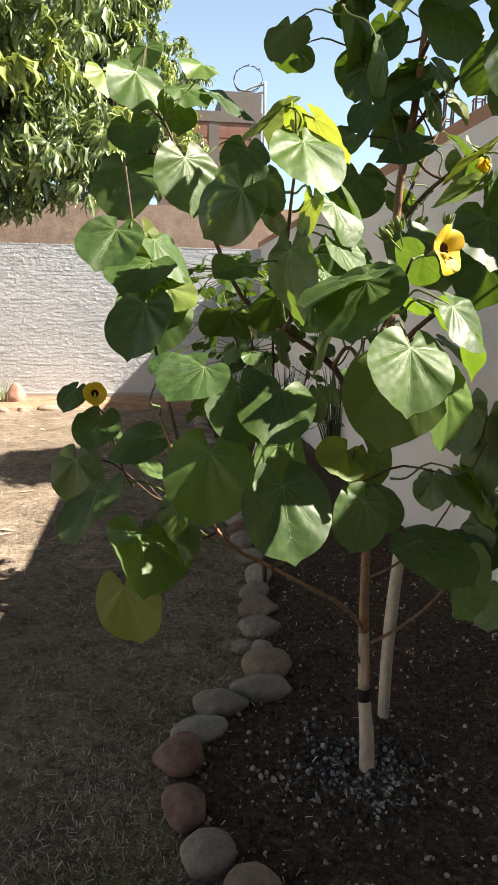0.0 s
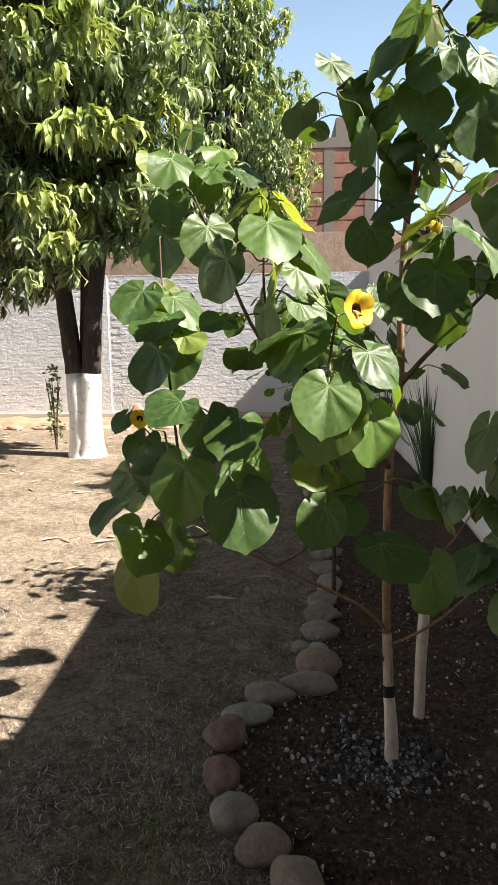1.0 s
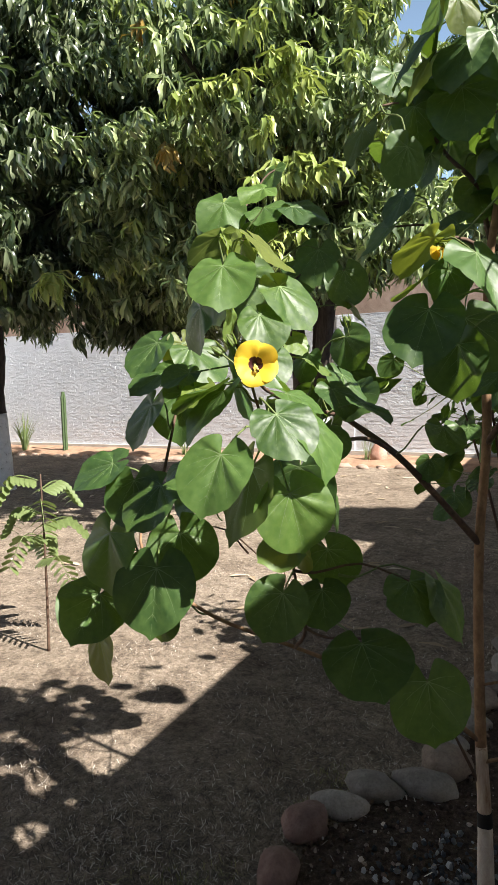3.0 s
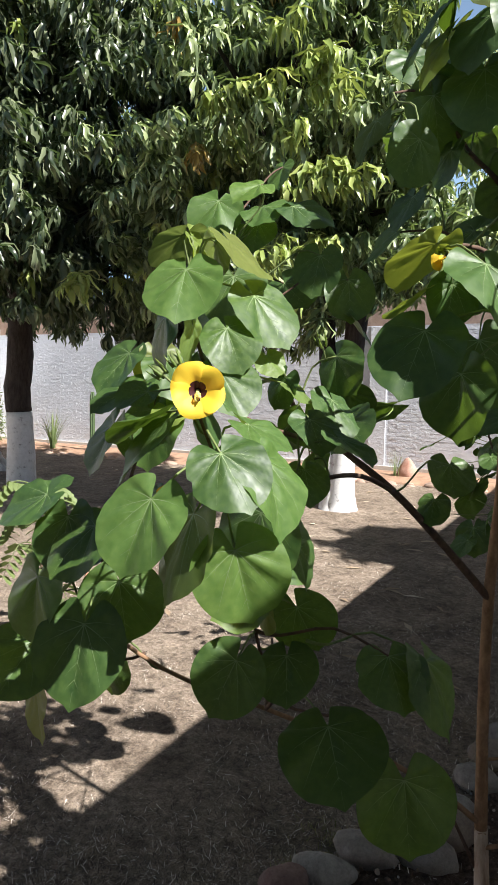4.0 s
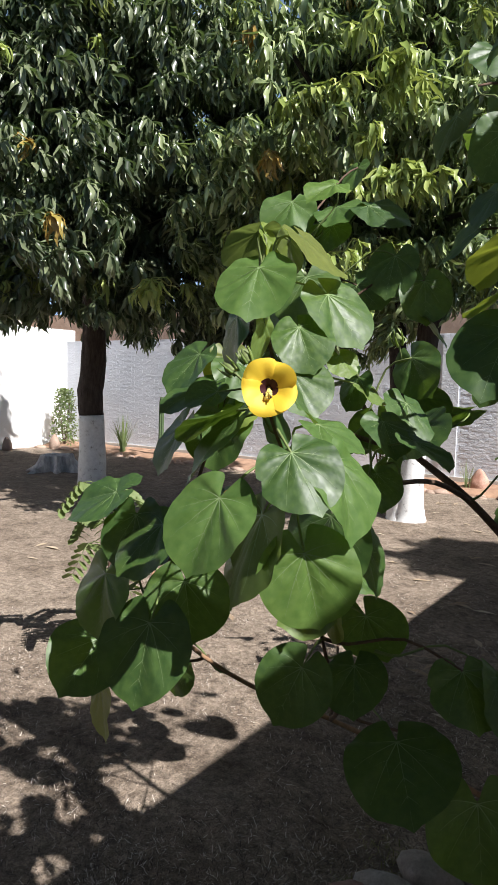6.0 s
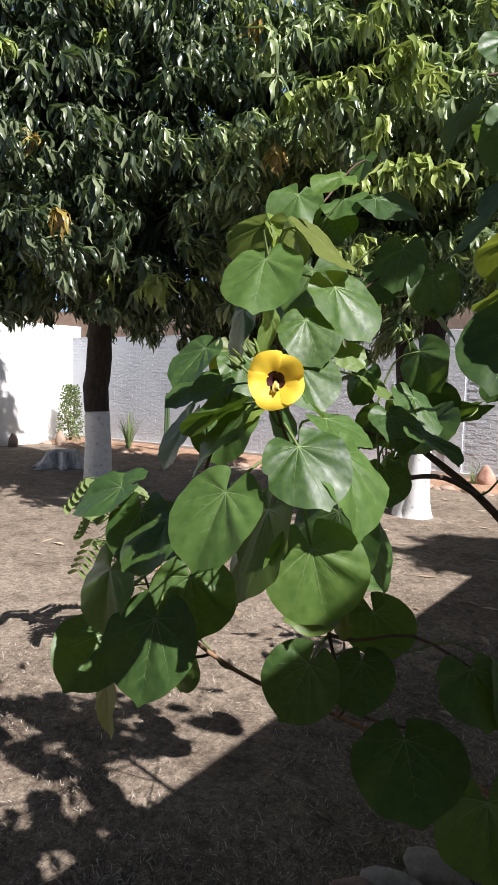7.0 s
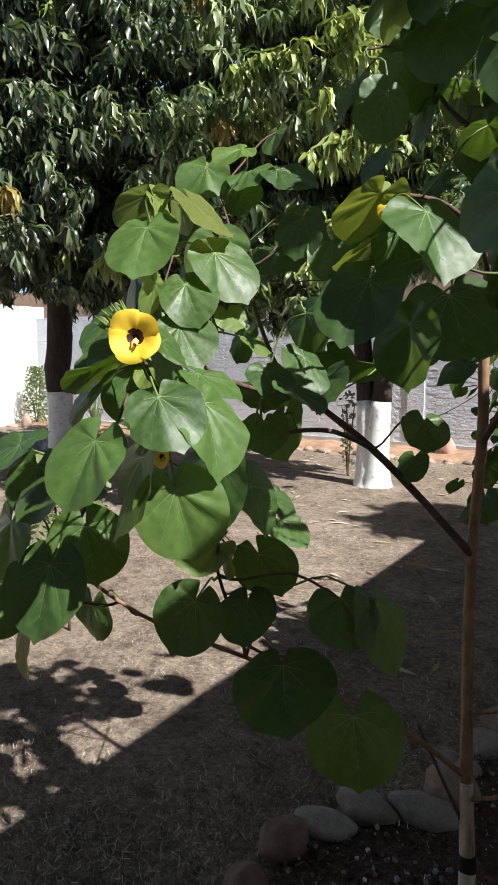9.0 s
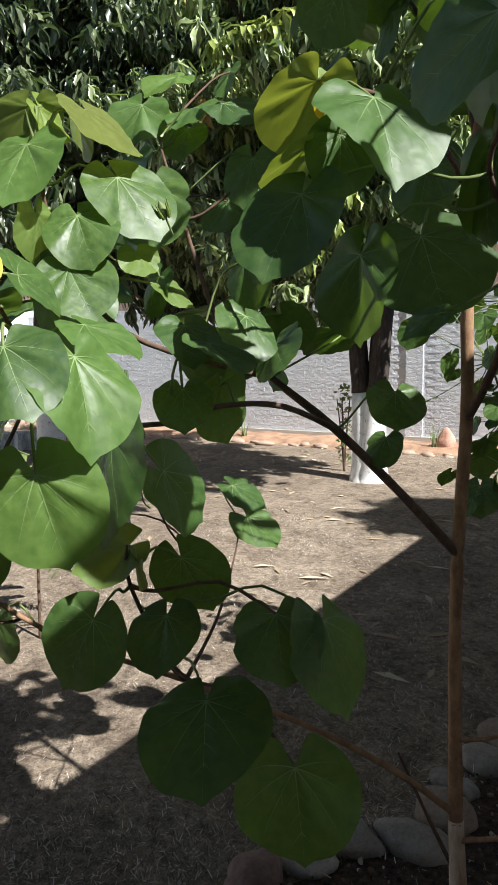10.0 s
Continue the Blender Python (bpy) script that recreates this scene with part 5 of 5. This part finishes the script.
def feather_sapling(at):
    s = thing("feathery_sapling", at, "small sapling with feathery pale green leaflets", "plant")
    part("stem", mesh("stem", *tube([(0, 0, -0.03), (0.02, 0, 0.4), (0, 0.02, 0.95)], [0.009, 0.007, 0.004], 7), TWIG, smooth=True), s)
    rnd = random.Random(8)
    for i in range(8):
        g = i * 2.4
        o = Vector((math.cos(g), math.sin(g), 0))
        side = Vector((-o.y, o.x, 0))
        base = Vector((0, 0, 0.5 + 0.06 * i))
        le = rnd.uniform(0.22, 0.32)
        stalk = [base, base + o * le * 0.5 + Vector((0, 0, 0.03)), base + o * le * 0.95 + Vector((0, 0, -0.12))]
        frond = part("frond", mesh("frond", *tube(stalk, [0.003, 0.0025, 0.001], 5), PETIOLE), s)
        for k in range(1, 11):
            u = k / 10.5
            c = stalk[0].lerp(stalk[1], u * 2) if u < 0.5 else stalk[1].lerp(stalk[2], u * 2 - 1)
            for m in (-1, 1):
                d = (side * m + o * 0.2).normalized() * 0.085 * (1 - 0.25 * u)
                w = o * 0.0175 + Vector((0, 0, 0.006))
                dip = Vector((0, 0, -0.022))
                part("leaflet", mesh("leaflet", [c, c + d * 0.25 - w, c + d * 0.8 - w + dip, c + d + dip * 1.6, c + d * 0.85 + w + dip, c + d * 0.25 + w, c + d * 0.5 - Vector((0, 0, 0.009))],
                                                [(0, 1, 6), (1, 2, 6), (2, 3, 6), (3, 4, 6), (4, 5, 6), (5, 0, 6)], FEATHER), frond)


feather_sapling((-2.05, 2.4, 0))


# ---- behind the walls ----
def neighbours():
    thing("wall_neighbour", (0, 0, 0), "unpainted tan brick wall beyond the garden wall", "wall", kind="structure",
          data=mesh("wall_neighbour", *slab(-13.5, 6.0, 11.2, 11.45, -0.3, 2.95), TAN_BRICK))
    thing("wall_neighbour_west", (0, 0, 0), "unpainted cream brick wall above the white one", "wall", kind="structure",
          data=mesh("wall_neighbour_west", *slab(-13.6, -13.4, -6.0, 11.2, -0.3, 4.3), stone("cream_brick", (0.45, 0.4, 0.34), (0.62, 0.57, 0.5), 5)))
    house = thing("house", yard(0, 15), "unfinished red brick house with grey concrete columns", "house")
    inv = Matrix.Translation(-Vector(yard(0, 15)))
    def bit(name, lab, m, *ext):
        v, f = slab(*ext)
        part(name, mesh(name, [inv @ Vector(q) for q in v], f, m), house, lab)
    bit("wall", "red brick wall", RED_BRICK, 0.2, 2.3, 15.0, 18.0, -0.2, 5.15)
    for p in (0.18, 1.25, 2.12):
        bit("column", "grey concrete column", CONCRETE, p, p + 0.22, 14.97, 15.2, -0.2, 5.2)
    bit("ring_beam", "grey concrete beam", CONCRETE, 0.15, 2.36, 14.96, 15.25, 5.15, 5.35)
    bit("parapet", "rough grey block parapet", CONCRETE, 1.5, 2.34, 15.0, 16.5, 5.35, 5.75)
    for k in range(11):
        for p0, p1 in ((0.4, 1.25), (1.47, 2.12)):
            bit("brick_course", "", RED_BRICK, p0, p1, 14.975, 15.01, 1.95 + k * 0.29, 2.21 + k * 0.29)
    mast = thing("antenna_mast", yard(2.42, 15.1), "thin pale steel antenna mast beside the house", "antenna")
    part("mast", mesh("mast", *tube([(0, 0, -0.1), (0, 0, 3), (0, 0, 6.0)], [0.03, 0.03, 0.03], 8), GALVANISED, smooth=True), mast)
    for z in (5.95, 5.8):
        part("arm", mesh("arm", *tube([(0, 0, z), (-0.25, 0, z - 0.06), (-0.55, 0, z - 0.2)], [0.02, 0.02, 0.015], 6), GALVANISED), mast)
    wires = Pile()
    rnd = random.Random(4)
    for i in range(6):
        g = rnd.uniform(0, 6.28)
        pts = [(-0.35 + 0.3 * math.cos(g + 0.9 * k), 0.1 * math.sin(k), 6.05 + 0.28 * math.sin(g + 0.9 * k)) for k in range(6)]
        wires.add(*tube(pts, [0.006] * 6, 5))
    part("wire_coil", wires.mesh("wire_coil", STEEL), mast, "loose coiled wire")
    # reinforcing bars of an unfinished column beyond the plaster wall
    for n, a in enumerate((3.95, 3.45)):
        bars = thing("rebar_column", yard(2.2, a + 1.2), "rusty reinforcing bars standing over the wall", "rebar", "rebar columns beyond the wall")
        for i in range(4):
            x, y = 0.06 * (i % 2), 0.06 * (i // 2)
            part("bar", mesh("bar", *tube([(x, y, -0.1), (x, y, 1.5), (x + 0.01, y, 2.95 - 0.15 * n)], [0.007] * 3, 6), STEEL), bars)
        for k in range(4):
            z = 2.3 + 0.16 * k
            part("tie", mesh("tie", *tube([(0, 0, z), (0.06, 0, z), (0.06, 0.06, z), (0, 0.06, z), (0, 0, z)], [0.004] * 5, 5), STEEL), bars)


neighbours()


# ---- loose stuff on the ground ----
def inside_bed(x, y):
    for (x0, y0), (x1, y1) in zip(EDGE, EDGE[1:]):
        if min(y0, y1) <= y < max(y0, y1):
            return x > x0 + (x1 - x0) * (y - y0) / (y1 - y0)
    return False


def bed_lift(x, y):
    return 0.02 + 0.012 * noise.noise((x * 7, y * 7, 0)) + 0.012 * noise.noise((x * 2, y * 2, 5))


def litter():
    rnd = random.Random(12)
    straw = Pile()
    n = 0
    while n < 100000:
        x = rnd.uniform(-3.2, 1.2)
        y = 0.9 + 4.6 * rnd.random() ** 1.8
        if inside_bed(x, y) or noise.noise((x * 1.6, y * 1.6, 7)) + 0.6 * noise.noise((x * 7, y * 7, 2)) < rnd.uniform(-0.5, 0.5):
            continue
        n += 1
        if x < -0.8 and rnd.random() > 0.2 + 0.4 * (noise.noise((x * 2.2, y * 2.2, 3)) > 0.1):
            continue
        g, le, w = rnd.uniform(0, 6.28), rnd.uniform(0.005, 0.024), rnd.uniform(0.0005, 0.0011)
        z = ground_height(x, y) + rnd.uniform(0.002, 0.012)
        c, s = math.cos(g), math.sin(g)
        tip = rnd.uniform(-0.004, 0.016)
        straw.add([(x - s * w, y + c * w, z), (x + s * w, y - c * w, z), (x + c * le + s * w, y + s * le - c * w, z + tip), (x + c * le - s * w, y + s * le + c * w, z + tip)], [(0, 1, 2, 3)])
    thing("dry_grass_clippings", (0, 0, 0), "scattered dry straw-coloured grass clippings on the earth", "clippings", kind="stuff", data=straw.mesh("dry_grass_clippings", [STRAW]))
    # gravel round the trunk, and crumbs of soil over the bed
    grav, crumb = Pile(), Pile()
    shapes = [blob(1.0, (1.0, 0.8, 0.7), 80 + i, 1, 0.5) for i in range(6)]

    def drop(pile, x, y, r):
        v, f = shapes[rnd.randrange(6)]
        q = Euler((rnd.uniform(0, 6), rnd.uniform(0, 6), rnd.uniform(0, 6))).to_matrix()
        z = bed_lift(x, y) + r * 0.3
        pile.add([tuple((q @ p) * r + Vector((x, y, z))) for p in v], f)

    for i in range(900):
        d, g = abs(rnd.gauss(0, 0.13)), rnd.uniform(0, 6.28)
        x, y = 0.37 + d * math.cos(g) * 1.25, 1.86 + d * math.sin(g)
        if inside_bed(x, y) and d > 0.035:
            drop(grav, x, y, rnd.uniform(0.005, 0.012))
    for i in range(170):
        x, y = rnd.uniform(-0.15, 1.3), rnd.uniform(1.2, 3.4)
        if inside_bed(x, y):
            drop(grav, x, y, rnd.uniform(0.003, 0.01))
    for i in range(9800):
        x, y = rnd.uniform(-0.15, 1.3), 1.1 + 2.8 * rnd.random() ** 1.3
        if inside_bed(x, y):
            drop(crumb, x, y, 0.002 + 0.009 * rnd.random() ** 2.8)
    bits = Pile()
    for i in range(1000):                                 # straw blown over the bed
        x, y = rnd.uniform(-0.15, 1.3), 1.1 + 2.6 * rnd.random() ** 1.4
        if inside_bed(x, y):
            g, le, w = rnd.uniform(0, 6.28), rnd.uniform(0.006, 0.028), rnd.uniform(0.0006, 0.0018)
            c, q, z = math.cos(g), math.sin(g), bed_lift(x, y) + rnd.uniform(0.006, 0.014)
            tip = rnd.uniform(-0.003, 0.012)
            bits.add([(x - q * w, y + c * w, z), (x + q * w, y - c * w, z), (x + c * le + q * w, y + q * le - c * w, z + tip), (x + c * le - q * w, y + q * le + c * w, z + tip)], [(0, 1, 2, 3)])
    thing("straw_bits", (0, 0, 0), "pale straw bits scattered over the dark bed soil", "straw", kind="stuff", data=bits.mesh("straw_bits", [STRAW]))
    # short half-dry grass that grows beside the edging
    grass = Mat("half_dry_grass", 0.7, 0.3)
    grass.colour(grass.ramp(grass.island(), (0, (0.1, 0.11, 0.035)), (0.5, (0.2, 0.19, 0.07)), (1, (0.42, 0.37, 0.19))))
    blades = Pile()
    for cx, cy, spread, count in ((-0.31, 1.42, 0.11, 900), (-0.24, 1.53, 0.07, 350), (-0.21, 1.27, 0.08, 450), (-0.21, 2.2, 0.05, 220), (-0.42, 1.3, 0.12, 350), (-0.22, 2.0, 0.04, 120)):
        for i in range(count):
            x, y = rnd.gauss(cx, spread), rnd.gauss(cy, spread * 0.8)
            if inside_bed(x, y) or noise.noise((x * 22, y * 22, 4)) < rnd.uniform(-0.4, 0.3):
                continue
            g, le, up = rnd.uniform(0, 6.28), rnd.uniform(0.01, 0.03), rnd.uniform(0.004, 0.02)
            c, q, z, w = math.cos(g), math.sin(g), ground_height(x, y), 0.0012
            blades.add([(x - q * w, y + c * w, z), (x + q * w, y - c * w, z), (x + c * le * 0.5 + q * w, y + q * le * 0.5 - c * w, z + up), (x + c * le, y + q * le, z + up * 0.8), (x + c * le * 0.5 - q * w, y + q * le * 0.5 + c * w, z + up)], [(0, 1, 2, 4), (4, 2, 3)])
    thing("short_grass", (0, 0, 0), "sparse short half-dry grass beside the stone edging", "grass", kind="stuff", data=blades.mesh("short_grass", [grass.m]))
    thing("gravel", (0, 0, 0), "pale grey gravel heaped round the young trunk", "gravel", kind="stuff", data=grav.mesh("gravel", [GRAVEL], False))
    thing("soil_crumbs", (0, 0, 0), "dark crumbs of soil covering the bed", "soil", kind="stuff", data=crumb.mesh("soil_crumbs", [CRUMB], False))
    # fallen mango leaves
    dry = Mat("fallen_leaf", 0.8, 0.3)
    dry.colour(dry.ramp(dry.island(), (0, (0.3, 0.22, 0.14)), (0.6, (0.46, 0.37, 0.26)), (1, (0.6, 0.53, 0.4))))
    fallen = Pile()
    for i in range(260):
        x, y = rnd.uniform(-9, 0.2), rnd.uniform(3.0, 9.3)
        g, le = rnd.uniform(0, 6.28), rnd.uniform(0.09, 0.2)
        c, s, w = math.cos(g), math.sin(g), le * 0.13
        z = ground_height(x, y) + 0.006
        k = rnd.uniform(0.003, 0.012)
        fallen.add([(x, y, z), (x + c * le * 0.4 - s * w, y + s * le * 0.4 + c * w, z + k), (x + c * le, y + s * le, z), (x + c * le * 0.4 + s * w, y + s * le * 0.4 - c * w, z + k), (x + c * le * 0.45, y + s * le * 0.45, z + 0.002)],
                   [(0, 4, 1), (1, 4, 2), (2, 4, 3), (3, 4, 0)])
    thing("fallen_leaves", (0, 0, 0), "scattered dry fallen mango leaves on the earth", "leaves", kind="stuff", data=fallen.mesh("fallen_leaves", [dry.m]))


litter()


# ---- bricks of the north wall ----
def bricks():
    rnd = random.Random(9)
    course, length = 0.0584, 0.215
    shapes = []
    for i in range(10):
        v, f = box(0.001, length - 0.001, -0.0045, 0.05, 0.002, course - 0.003)
        v = [(x + rnd.uniform(-0.001, 0.004), y + (rnd.uniform(-0.0015, 0.0015) if y < 0 else 0), z + rnd.uniform(-0.007, 0.007)) for x, y, z in v]
        shapes.append((v, f[:1] + f[1:2] + f[2:4] + f[5:]))
    data = [mesh("brick", v, f, BRICK) for v, f in shapes]
    rest = Pile()
    made = 0
    for row in range(36):
        z = 0.13 + row * course
        p = -10.98 - (0.12 if row % 2 else 0)
        while p < 1.6:
            push = 10.325 + rnd.uniform(-0.0015, 0.0015)
            k = rnd.randrange(10)
            tilt = rnd.uniform(-0.02, 0.02)
            if -2.85 < p < -2.3 or p < -11.0 or p + length > 1.66:
                p += length
                continue
            m = Matrix.Translation(yard(p, push, z)) @ Matrix.Rotation(TURNED, 4, "Z") @ Matrix.Rotation(tilt, 4, "Y")
            if -4.5 < p < -1.4 and made < 300 and row < 28:
                part("brick", data[k], WALL_NORTH, "", m)
                made += 1
            else:
                rest.add([tuple(m @ Vector(q)) for q in shapes[k][0]], shapes[k][1])
            p += length
    tagged(part("brickwork", rest.mesh("brickwork", [BRICK]), WALL_NORTH, "white-painted rough brick courses"), kind="stuff")


bricks()
